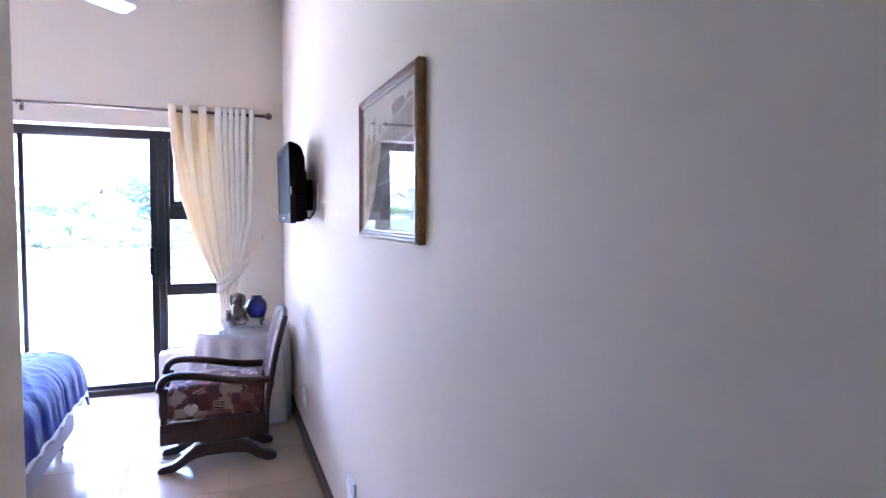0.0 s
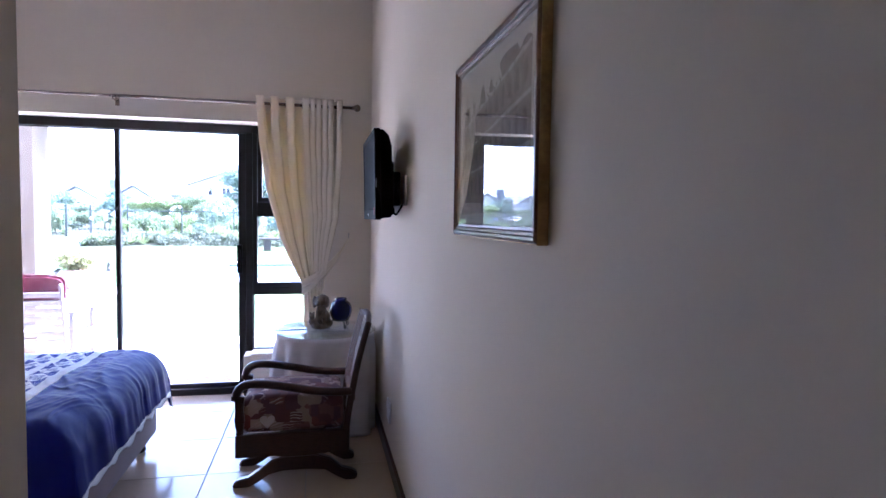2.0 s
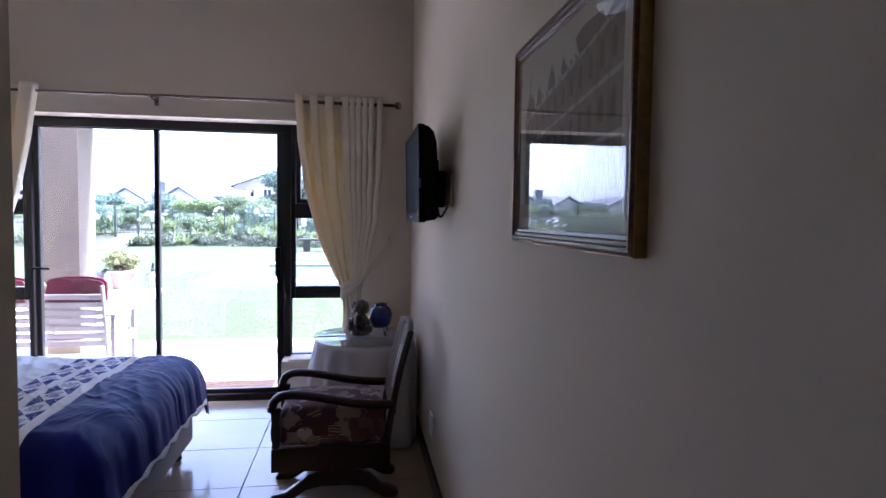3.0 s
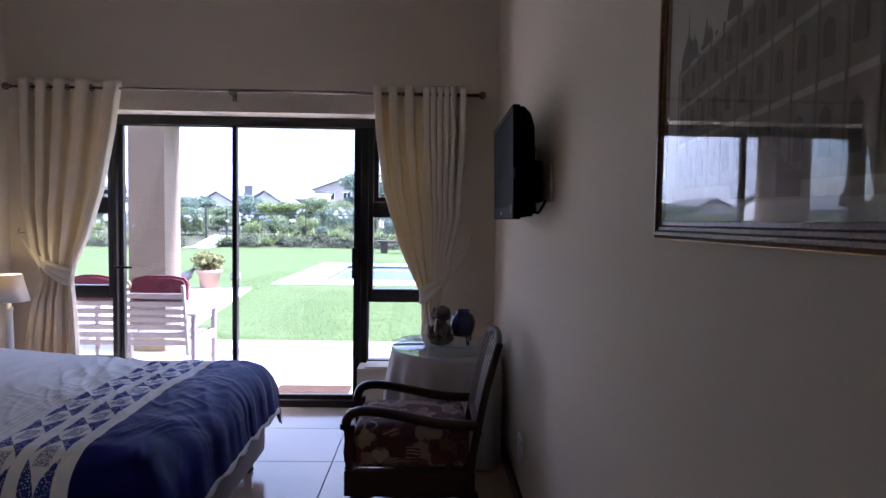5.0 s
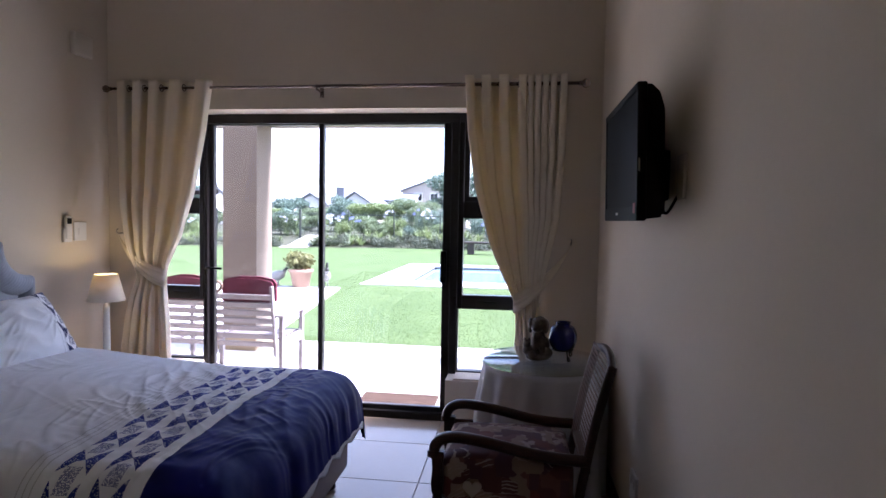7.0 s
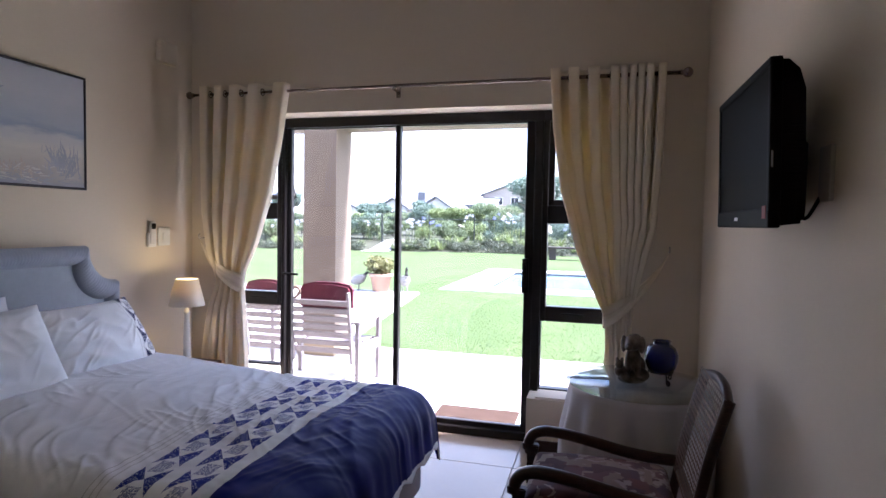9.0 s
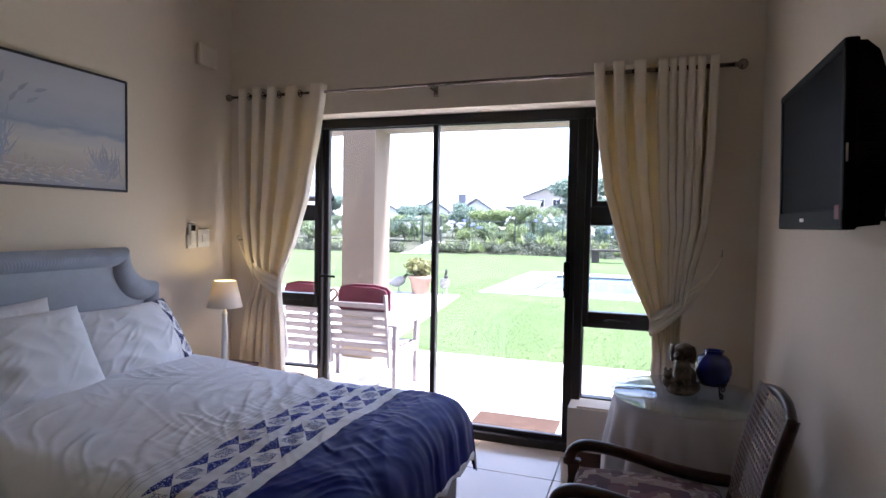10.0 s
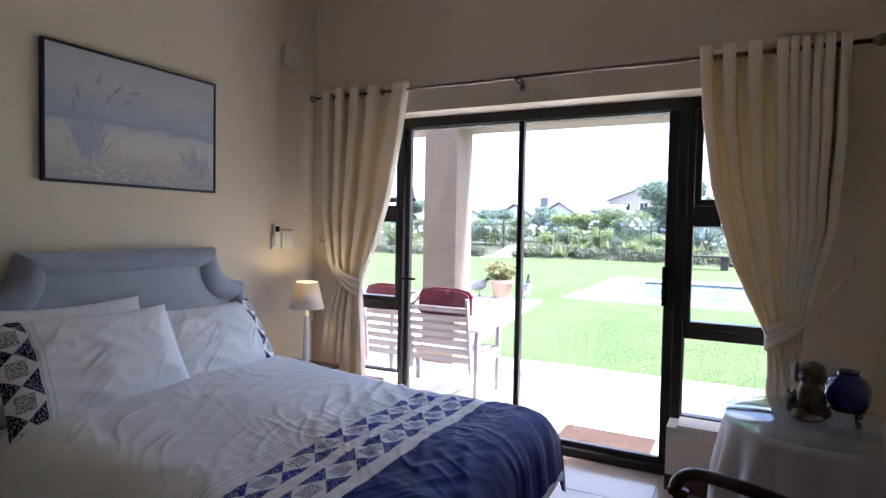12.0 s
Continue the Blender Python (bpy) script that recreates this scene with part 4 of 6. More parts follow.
tagged(raw("cane_panel", verts, faces, CANE, chair, "brown open-weave cane back"), "", "", "", "stuff")
bm = box(0.675, CY0 + 0.014, 0.298, 1.185, CY1 - 0.014, 0.468, 0.05, 5)
for v in bm.verts:
    if v.co.z > 0.42:
        v.co.z += 0.015
bmesh.ops.subdivide_edges(bm, edges=[e for e in bm.edges if e.calc_length() > 0.1], cuts=10, use_grid_fill=True)
for v in bm.verts:
    u, w = (v.co.x - 0.93) / 0.255, (v.co.y - (CY0 + CY1) / 2) / 0.21
    if v.co.z > 0.44:
        v.co.z += 0.028 * max(0, 1 - u * u) * max(0, 1 - w * w) + 0.004 * soft_noise(u * 3, w * 3)
    v.co.y += 0.004 * soft_noise(v.co.x * 14, v.co.z * 14, w)
part("seat_cushion", bm, chair_cloth(), chair, "maroon and cream patchwork upholstered seat", True)
HEART = mat("cream_motif", (0.44, 0.36, 0.31), 0.85, fine=300)
for hx, hz, size in ((0.80, 0.365, 0.0023),):
    o = [(hx + size * 16 * math.sin(a) ** 3, hz + size * (13 * math.cos(a) - 5 * math.cos(2 * a) - 2 * math.cos(3 * a) - math.cos(4 * a))) for a in np.linspace(0, 2 * math.pi, 25)[:-1]]
    part("heart_motif", slab(o, "y", CY0 + 0.004, CY0 + 0.02), HEART, chair, "cream heart woven in the seat cloth")

# ---- round table with cloth and glass ----
RX, RY, RZ = 1.105, 8.07, 0.645
CLOTH = thin(mat("white_voile", (0.66, 0.62, 0.62), 0.85, var=0.04, scale=10, fine=300, bump=0.2), (0.7, 0.66, 0.66), 0.2)
table = thing("round_table", (RX, RY, 0), "small round bedside table hidden by its cloth", "table")
part("top", lathe([(0.30, 0.615), (0.31, 0.62), (0.31, 0.635), (0.30, 0.637)], (RX, RY, 0), 40), DARKWOOD, table)
part("column", lathe([(0.17, 0.0), (0.17, 0.02), (0.04, 0.05), (0.03, 0.3), (0.05, 0.6), (0.12, 0.615)], (RX, RY, 0), 24), DARKWOOD, table, "", True)
def cloth_at(u, w):
    ang = 2 * math.pi * u
    run = w * 0.96
    if run < 0.32:
        r, z = run, RZ - 0.005
    else:
        d = run - 0.32
        drape = min(1, d / 0.25)
        r = 0.322 + 0.015 * drape + 0.05 * d + drape * (0.027 * math.sin(13 * ang + 0.8 * math.sin(3 * ang)) + 0.010 * soft_noise(math.cos(ang) * 5, math.sin(ang) * 5, d * 2))
        z = RZ - 0.005 - d
    x, y = RX + r * math.cos(ang), RY + r * math.sin(ang)
    return min(x, E_X - 0.022 - 0.01 * w), min(y, 8.52), max(z, 0.004)
v, f = sheet(cloth_at, 220, 44)
tc_ob = thicken(raw("tablecloth", v, f, CLOTH, None, "", True, (RX, RY, 0.01)), 0.0015, 0)
tagged(tc_ob, "floor-length white cloth over the round table", "tablecloth")
GLASSTOP = glass("green_glass", (0.89, 0.93, 0.94), 1.5)
gt = part("glass_top", lathe([(0.334, 0.0), (0.337, 0.002), (0.337, 0.005), (0.334, 0.007)], (RX, RY, RZ), 64), GLASSTOP, None, "", True, (RX, RY, RZ))
tagged(gt, "round clear glass plate lying on the tablecloth", "glass top")
gt.visible_shadow = False
IRON = mat("black_iron", (0.015, 0.014, 0.014), 0.5, 0.6, var=0.2)
BLUE = mat("cobalt_glaze", (0.004, 0.006, 0.085), 0.1, var=0.15, scale=8, bump=0.02, spec=0.6)
VX, VY, VZ = 1.205, 8.09, RZ + 0.0075
vs = thing("vase_stand", (VX, VY, VZ), "black wrought-iron vase stand with scroll feet", "stand")
part("ring", tube([(VX + 0.055 * math.cos(a), VY + 0.055 * math.sin(a), VZ + 0.055) for a in np.linspace(0, 2 * math.pi, 25)], 0.004, 6), IRON, vs, "", True)
for k in range(3):
    a = radians(-70 + 120 * k)
    c, s = math.cos(a), math.sin(a)
    pts = [(0.055, 0.055), (0.062, 0.03), (0.066, 0.012), (0.076, 0.006), (0.086, 0.012), (0.086, 0.024), (0.077, 0.028), (0.072, 0.021)]
    part("scroll_foot", tube(spline([(VX + r * c, VY + r * s, VZ + z) for r, z in pts], 5), 0.004, 6), IRON, vs, "", True)
bm = lathe([(0.86 * r, 0.90 * z) for r, z in ((0.035, 0.0), (0.055, 0.006), (0.075, 0.03), (0.088, 0.07), (0.088, 0.105), (0.074, 0.14), (0.055, 0.155), (0.044, 0.16), (0.046, 0.172), (0.05, 0.176), (0.042, 0.176), (0.038, 0.162), (0.03, 0.155))], (VX, VY, VZ + 0.045), 40)
vase = part("vase", bm, BLUE, None, "", True, (VX, VY, VZ + 0.045))
tagged(vase, "round glazed cobalt-blue pot in an iron stand", "vase")

# a painted plaster dog with a smaller animal at its feet, one plain mesh
FIG = mat("painted_plaster", (0.018, 0.012, 0.010), 0.45, var=0.5, scale=24, fine=70, second=(0.19, 0.145, 0.105), bump=0.3)
fx, fy = 1.07, 8.04
LUMPS = ((0, 0, 0.014, 0.058, 0.05, 0.018), (0.03, 0.01, 0.03, 0.045, 0.04, 0.028), (0.005, 0.012, 0.085, 0.034, 0.036, 0.055), (0.02, 0.03, 0.06, 0.04, 0.035, 0.045), (-0.018, -0.012, 0.062, 0.013, 0.014, 0.055), (0.022, -0.02, 0.058, 0.013, 0.014, 0.05),
         (0.0, -0.002, 0.158, 0.036, 0.034, 0.033), (-0.016, -0.03, 0.146, 0.018, 0.02, 0.016), (-0.020, -0.047, 0.149, 0.007, 0.006, 0.006), (-0.036, 0.002, 0.152, 0.013, 0.018, 0.034), (0.038, -0.006, 0.152, 0.016, 0.02, 0.034), (0.012, 0.0, 0.178, 0.024, 0.026, 0.016),
         (-0.046, -0.018, 0.045, 0.026, 0.02, 0.024), (-0.052, -0.03, 0.074, 0.018, 0.017, 0.018), (-0.062, -0.026, 0.09, 0.007, 0.008, 0.012), (-0.042, -0.026, 0.09, 0.007, 0.008, 0.012), (-0.03, -0.036, 0.028, 0.02, 0.018, 0.018))
bm = bmesh.new()
for dx, dy, dz, sx, sy, sz in LUMPS:
    bmesh.ops.create_uvsphere(bm, u_segments=16, v_segments=10, radius=1, matrix=Matrix.Translation((fx + 1.1 * dx, fy + 1.1 * dy, VZ + 0.004 + 1.2 * dz)) @ Matrix.Diagonal((1.1 * sx, 1.1 * sy, 1.2 * sz, 1)))
fig = part("figurine", bm, FIG, None, "", True, (fx, fy, VZ))
melt = fig.modifiers.new("one_body", "REMESH")
melt.mode, melt.voxel_size, melt.use_smooth_shade = "VOXEL", 0.003, True
tagged(fig, "painted plaster dog with dark ears beside the blue pot", "figurine")

# ---- framed print on the long wall ----
GY0, GY1, GZ0, GZ1, GX = 5.075, 5.732, 1.366, 1.838, 1.434
GOLD = wood("gilt_moulding", (0.11, 0.045, 0.02), (0.22, 0.10, 0.04), 0.33, (30, 30, 30))
GOLDL = mat("worn_gilding", (0.42, 0.27, 0.11), 0.4, 0.4, var=0.25, scale=30)
PAPER = mat("print_paper", (0.70, 0.63, 0.52), 0.8, var=0.04, scale=5, fine=200)
MOUNT = mat("print_mount", (0.66, 0.61, 0.53), 0.8, var=0.02)
INK = [mat("ink_" + k, c, 0.8, var=0.2, scale=25, fine=160) for k, c in (("wall", (0.33, 0.275, 0.215)), ("dark", (0.21, 0.17, 0.14)), ("line", (0.26, 0.215, 0.175)), ("pale", (0.54, 0.47, 0.39)))]
pic = thing("framed_print", (E_X, (GY0 + GY1) / 2, GZ0), "framed print of an ornate old building behind glass", "picture")
def rail(side):
    """One mitred length of moulding with three steps."""
    prof = [(0.0, E_X), (0.0, GX + 0.004), (0.006, GX), (0.012, GX), (0.015, GX + 0.005), (0.021, GX + 0.005), (0.024, GX + 0.009), (0.032, GX + 0.010), (0.034, E_X)]
    own = bmesh.new()
    ends = []
    for e in (0, 1):
        ring = []
        for d, x in prof:
            y = {"bottom": (GY0 + d, GY1 - d), "top": (GY0 + d, GY1 - d), "near": (GY0 + d,) * 2, "far": (GY1 - d,) * 2}[side][e]
            z = {"bottom": (GZ0 + d,) * 2, "top": (GZ1 - d,) * 2, "near": (GZ0 + d, GZ1 - d), "far": (GZ0 + d, GZ1 - d)}[side][e]
            ring.append(own.verts.new((x, y, z)))
        ends.append(ring)
    for k in range(len(prof) - 1):
        own.faces.new((ends[0][k], ends[0][k + 1], ends[1][k + 1], ends[1][k]))
    return own
for y0, z0, y1, z1 in ((GY0 - 0.002, GZ0, GY0, GZ1), (GY1, GZ0, GY1 + 0.002, GZ1), (GY0, GZ0 - 0.002, GY1, GZ0), (GY0, GZ1, GY1, GZ1 + 0.002)):
    part("gilt_edge", box(GX + 0.005, y0, z0, E_X, y1, z1), GOLDL, pic, "gilt outer edge")
for side in ("bottom", "top", "near", "far"):
    r = part("frame_rail", rail(side), GOLD, pic, "stepped brown and gilt moulding")
part("mount", box(E_X - 0.014, GY0 + 0.032, GZ0 + 0.032, E_X - 0.004, GY1 - 0.032, GZ1 - 0.032), MOUNT, pic, "off-white card mount")
AX = E_X - 0.0148
sheet_ob = part("print_sheet", box(AX, GY0 + 0.052, GZ0 + 0.052, E_X - 0.0142, GY1 - 0.052, GZ1 - 0.052), PAPER, pic, "grey etched print")
def ink(name, outline, material, lift):
    return part(name, slab([(y, z) for y, z in outline], "x", AX - 0.0004 * lift, AX - 0.0004 * lift + 0.0003), material, sheet_ob)
y0, y1 = GY1 - 0.062, GY0 + 0.06
def roof(y):
    return 1.655 + (y0 - y) * 0.20
def foot(y):
    return 1.455 - (y0 - y) * 0.02
ink("facade", [(y0 - 0.02, foot(y0)), (y1, foot(y1)), (y1, min(roof(y1), 1.772)), (y0 - 0.02, roof(y0))], INK[0], 1)
ink("gable", [(5.32, roof(5.32)), (5.34, 1.76), (5.30, 1.772), (5.22, 1.772), (5.20, roof(5.20))], INK[2], 2)
ink("tower_roof", [(y0 - 0.02, roof(y0)), (y0 - 0.025, 1.685), (y0 - 0.045, 1.715), (y0 - 0.048, 1.77), (y0 - 0.05, 1.715), (y0 - 0.07, 1.69), (y0 - 0.075, roof(y0 - 0.075))], INK[2], 2)
ink("turret", [(y0 - 0.10, roof(y0 - 0.1)), (y0 - 0.105, 1.70), (y0 - 0.112, 1.725), (y0 - 0.12, 1.70), (y0 - 0.125, roof(y0 - 0.125))], INK[2], 2)
for q in (0.0, 0.30, 0.62):
    ink("cornice", [(y0 - 0.02, roof(y0) + (foot(y0) - roof(y0)) * q - 0.006), (y1, min(roof(y1), 1.77) + (foot(y1) - min(roof(y1), 1.77)) * q - 0.010), (y1, min(roof(y1), 1.77) + (foot(y1) - min(roof(y1), 1.77)) * q), (y0 - 0.02, roof(y0) + (foot(y0) - roof(y0)) * q)], INK[3], 3)
for k in range(13):
    y = y0 - 0.035 - 0.036 * k - 0.0006 * k * k
    if y < y1 + 0.02:
        break
    h = min(roof(y), 1.77) - foot(y)
    for lo, hi in ((0.08, 0.28), (0.46, 0.62), (0.76, 0.92)):
        w = 0.006 + 0.0004 * k
        a, b = foot(y) + h * lo, foot(y) + h * hi
        ink("window_mark", [(y - w, a), (y + w, a), (y + w, b - w), (y, b), (y - w, b - w)], INK[1], 4)
# domes, spires and dormers along the roof line, string courses and pilasters on the front
for y, w, h in ((5.60, 0.016, 0.05), (5.545, 0.011, 0.035), (5.47, 0.022, 0.06), (5.40, 0.014, 0.04), (5.16, 0.03, 0.05)):
    base = min(roof(y), 1.755)
    h = min(h, 1.778 - base)
    ink("dome", [(y - w, base), (y + w, base), (y + 0.9 * w, base + 0.35 * h), (y + 0.45 * w, base + 0.62 * h), (y + 0.1 * w, base + 0.72 * h), (y, base + h), (y - 0.1 * w, base + 0.72 * h), (y - 0.45 * w, base + 0.62 * h), (y - 0.9 * w, base + 0.35 * h)], INK[2], 3)
for k in range(14):
    y = y0 - 0.018 - 0.036 * k - 0.0006 * k * k
    if y < y1 + 0.01:
        break
    ink("pilaster", [(y - 0.002, foot(y)), (y + 0.002, foot(y)), (y + 0.002, min(roof(y), 1.77)), (y - 0.002, min(roof(y), 1.77))], INK[2], 5)
for k in range(22):
    y = y0 - 0.03 - 0.0235 * k
    if y < y1 + 0.01:
        break
    top = min(roof(y), 1.766)
    ink("baluster", [(y - 0.004, top), (y + 0.004, top), (y + 0.004, top + 0.008), (y - 0.004, top + 0.008)], INK[2], 4)
ink("street", [(y0, 1.425), (y1, 1.425), (y1, foot(y1)), (y0, foot(y0))], INK[3], 2)
ink("old_car", [(5.46, 1.43), (5.30, 1.428), (5.30, 1.455), (5.33, 1.47), (5.36, 1.497), (5.42, 1.495), (5.44, 1.465), (5.465, 1.455)], INK[1], 5)
pg = part("picture_glass", box(E_X - 0.021, GY0 + 0.030, GZ0 + 0.030, E_X - 0.019, GY1 - 0.030, GZ1 - 0.030), glass("picture_glass", (0.95, 0.96, 0.96), 1.52), pic, "clear glass")
pg.visible_shadow = False

# ---- ceiling fan ----
FANW = mat("fan_white", (0.72, 0.71, 0.70), 0.4, var=0.03)
fcx, fcy, fz = 0.096, 6.96, 2.585
fan = thing("ceiling_fan", (fcx, fcy, TOP), "white ceiling fan on a short rod, at rest", "fan")
part("rod", lathe([(0.05, TOP), (0.05, TOP - 0.03), (0.014, TOP - 0.05), (0.014, fz + 0.06)], (fcx, fcy, 0), 20), FANW, fan, "", True)
part("motor", lathe([(0.02, 0.09), (0.085, 0.07), (0.10, 0.03), (0.095, -0.02), (0.06, -0.045), (0.01, -0.05)], (fcx, fcy, fz), 32), FANW, fan, "", True)
for k in range(3):
    bm = slab([(0.09, -0.035), (0.16, -0.06), (0.58, -0.065), (0.61, -0.04), (0.61, 0.045), (0.58, 0.065), (0.16, 0.055), (0.09, 0.035)], "z", -0.004, 0.004, 0.002)
    bm.transform(Matrix.Translation((fcx, fcy, fz)) @ Matrix.Rotation(radians(46 + 120 * k), 4, "Z") @ Matrix.Rotation(radians(-13), 4, "X"))
    part("blade", bm, FANW, fan, "white painted blade")

# ---- outdoors ----
# one sheet of lawn to the horizon, left open where the pool lies
GZ = -0.06
px0, px1, py0, py1 = -1.55, 5.2, 18.2, 22.6
xs, ys = (-900, px0, px1, 900), (8.96, py0, py1, 1500)
verts = [(x, y, GZ) for y in ys for x in xs]
faces = [(4 * j + i, 4 * j + i + 1, 4 * j + i + 5, 4 * j + i + 4) for j in range(3) for i in range(3) if (i, j) != (1, 1)]
verts += [(-900, -400, GZ), (900, -400, GZ), (900, 8.96, GZ), (-900, 8.96, GZ)]
faces.append((16, 17, 18, 19))
ground = raw("ground", verts, faces, GRASS)
tagged(ground, "bright green mown lawn", "lawn", "", "structure")
pave = slab([(-9.0, 8.96), (9.0, 8.96), (9.0, 11.31), (-1.94, 11.31), (-2.62, 16.4), (-9.0, 16.4)], "z", -0.2, -0.025, 0.008)
structure("patio", pave, SCREED, "pale paved patio beyond the glass door", "patio")
# pool with its paved edge
bm = box(-2.45, 17.25, -0.085, 6.2, 18.2, -0.035, 0.01)
box(-2.45, 22.6, -0.085, 6.2, 23.3, -0.035, 0.01, bm=bm)
box(-2.45, 18.2, -0.085, -1.55, 22.6, -0.035, 0.01, bm=bm)
box(5.2, 18.2, -0.085, 6.2, 22.6, -0.035, 0.01, bm=bm)
structure("pool_surround", bm, SCREED, "pale paving round the swimming pool", "paving")
POOLWALL = mat("pool_tiles", (0.034, 0.030, 0.032), 0.3, var=0.2, scale=20)
POOLIN = mat("pool_plaster", (0.45, 0.58, 0.62), 0.6, var=0.05)
bm = box(px0, py0, -1.5, px1, py1, -1.45)
for a in ((px0 - 0.1, py0 - 0.1, px0, py1 + 0.1), (px1, py0 - 0.1, px1 + 0.1, py1 + 0.1), (px0, py0 - 0.1, px1, py0), (px0, py1, px1, py1 + 0.1)):
    box(a[0], a[1], -1.5, a[2], a[3], -0.36, bm=bm)
structure("pool_basin", bm, POOLIN, "pale plastered pool basin", "pool")
bm = bmesh.new()
for a in ((px0 - 0.1, py0 - 0.1, px0 + 0.004, py1 + 0.1), (px1 - 0.004, py0 - 0.1, px1 + 0.1, py1 + 0.1), (px0, py0 - 0.1, px1, py0 + 0.004), (px0, py1 - 0.004, px1, py1 + 0.1)):
    box(a[0], a[1], -0.36, a[2], a[3], -0.086, bm=bm)
structure("pool_tile_band", bm, POOLWALL, "dark blue tile band above the waterline", "tiles")
WATER = mat("pool_water", (0.16, 0.25, 0.31), 0.05, var=0.05, scale=1.2, fine=8, bump=0.25, depth=0.01, spec=0.5)
structure("water", box(px0, py0, -0.45, px1, py1, -0.12), WATER, "still pale blue pool water", "water")

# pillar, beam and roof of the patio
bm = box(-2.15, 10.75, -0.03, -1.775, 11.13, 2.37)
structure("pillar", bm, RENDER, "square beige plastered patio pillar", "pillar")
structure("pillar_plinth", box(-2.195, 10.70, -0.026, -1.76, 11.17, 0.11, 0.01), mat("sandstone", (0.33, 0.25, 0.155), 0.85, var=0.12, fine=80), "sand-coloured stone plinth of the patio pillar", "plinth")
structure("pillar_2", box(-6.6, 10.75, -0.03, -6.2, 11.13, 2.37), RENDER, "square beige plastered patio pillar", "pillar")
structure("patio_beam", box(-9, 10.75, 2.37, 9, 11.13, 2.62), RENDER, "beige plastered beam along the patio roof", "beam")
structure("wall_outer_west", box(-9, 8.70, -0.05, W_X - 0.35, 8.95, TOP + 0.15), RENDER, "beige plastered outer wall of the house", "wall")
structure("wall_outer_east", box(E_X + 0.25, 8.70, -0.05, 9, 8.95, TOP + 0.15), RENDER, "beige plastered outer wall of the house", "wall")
MATM = mat("coir", (0.06, 0.038, 0.028), 0.95, spec=0.05, var=0.25, scale=12, fine=220, bump=0.8, depth=0.004)
dm = part("doormat", box(-0.24, 9.03, -0.026, 0.36, 9.47, -0.008, 0.006), MATM, None, "", False, (0.06, 9.25, -0.026))
tagged(dm, "brown coir doormat on the patio", "doormat")

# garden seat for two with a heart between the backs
# white paint set darker and pinkish: the patio shade is in this colour
SLATW = mat("shaded_white_wood", (0.22, 0.19, 0.193), 0.5, var=0.06, scale=12, fine=150)
BURG = mat("burgundy_canvas", (0.085, 0.008, 0.02), 0.8, var=0.12, scale=10, fine=250)
BX0, BXM, BX1, BYB = -2.09, -1.56, -1.05, 9.62
seat = thing("garden_bench", (BXM, 9.85, -0.025), "white slatted two-seat garden bench on the patio, toned pinkish for shade", "bench")
def tilt_back(z):
    return BYB - 0.16 * (z - 0.35)
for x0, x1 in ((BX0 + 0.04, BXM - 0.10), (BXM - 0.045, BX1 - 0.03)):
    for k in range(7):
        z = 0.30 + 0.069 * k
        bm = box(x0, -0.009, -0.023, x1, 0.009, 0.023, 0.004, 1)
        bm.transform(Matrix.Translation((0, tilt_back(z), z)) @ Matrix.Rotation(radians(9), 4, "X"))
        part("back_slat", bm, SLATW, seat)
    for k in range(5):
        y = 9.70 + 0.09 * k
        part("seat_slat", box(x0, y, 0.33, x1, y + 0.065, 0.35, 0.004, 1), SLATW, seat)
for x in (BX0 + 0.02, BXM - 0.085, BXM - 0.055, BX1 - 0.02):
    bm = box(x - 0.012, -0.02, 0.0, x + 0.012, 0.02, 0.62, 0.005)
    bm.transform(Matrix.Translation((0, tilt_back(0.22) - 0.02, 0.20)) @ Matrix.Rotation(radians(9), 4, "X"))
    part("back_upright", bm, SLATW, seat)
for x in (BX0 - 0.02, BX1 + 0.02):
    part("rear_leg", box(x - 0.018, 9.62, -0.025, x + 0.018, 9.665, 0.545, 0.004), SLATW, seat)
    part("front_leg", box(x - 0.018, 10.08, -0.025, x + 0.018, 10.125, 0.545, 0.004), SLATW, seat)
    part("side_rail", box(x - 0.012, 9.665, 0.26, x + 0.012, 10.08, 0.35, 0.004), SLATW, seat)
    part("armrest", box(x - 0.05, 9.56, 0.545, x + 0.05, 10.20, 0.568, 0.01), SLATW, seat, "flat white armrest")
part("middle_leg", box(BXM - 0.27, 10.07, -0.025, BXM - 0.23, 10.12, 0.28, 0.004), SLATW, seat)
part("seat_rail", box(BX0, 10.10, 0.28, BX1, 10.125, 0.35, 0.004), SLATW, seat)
hp = []
for k in range(49):
    a = 2 * math.pi * k / 48
    hp.append((BXM - 0.04 + 0.0043 * 16 * math.sin(a) ** 3, 9.565, 0.785 + 0.0043 * (13 * math.cos(a) - 5 * math.cos(2 * a) - 2 * math.cos(3 * a) - math.cos(4 * a))))
part("heart", tube(hp, 0.013, 8), mat("bare_wood", (0.17, 0.11, 0.08), 0.6, var=0.15), seat, "open wooden heart between the backs", True)
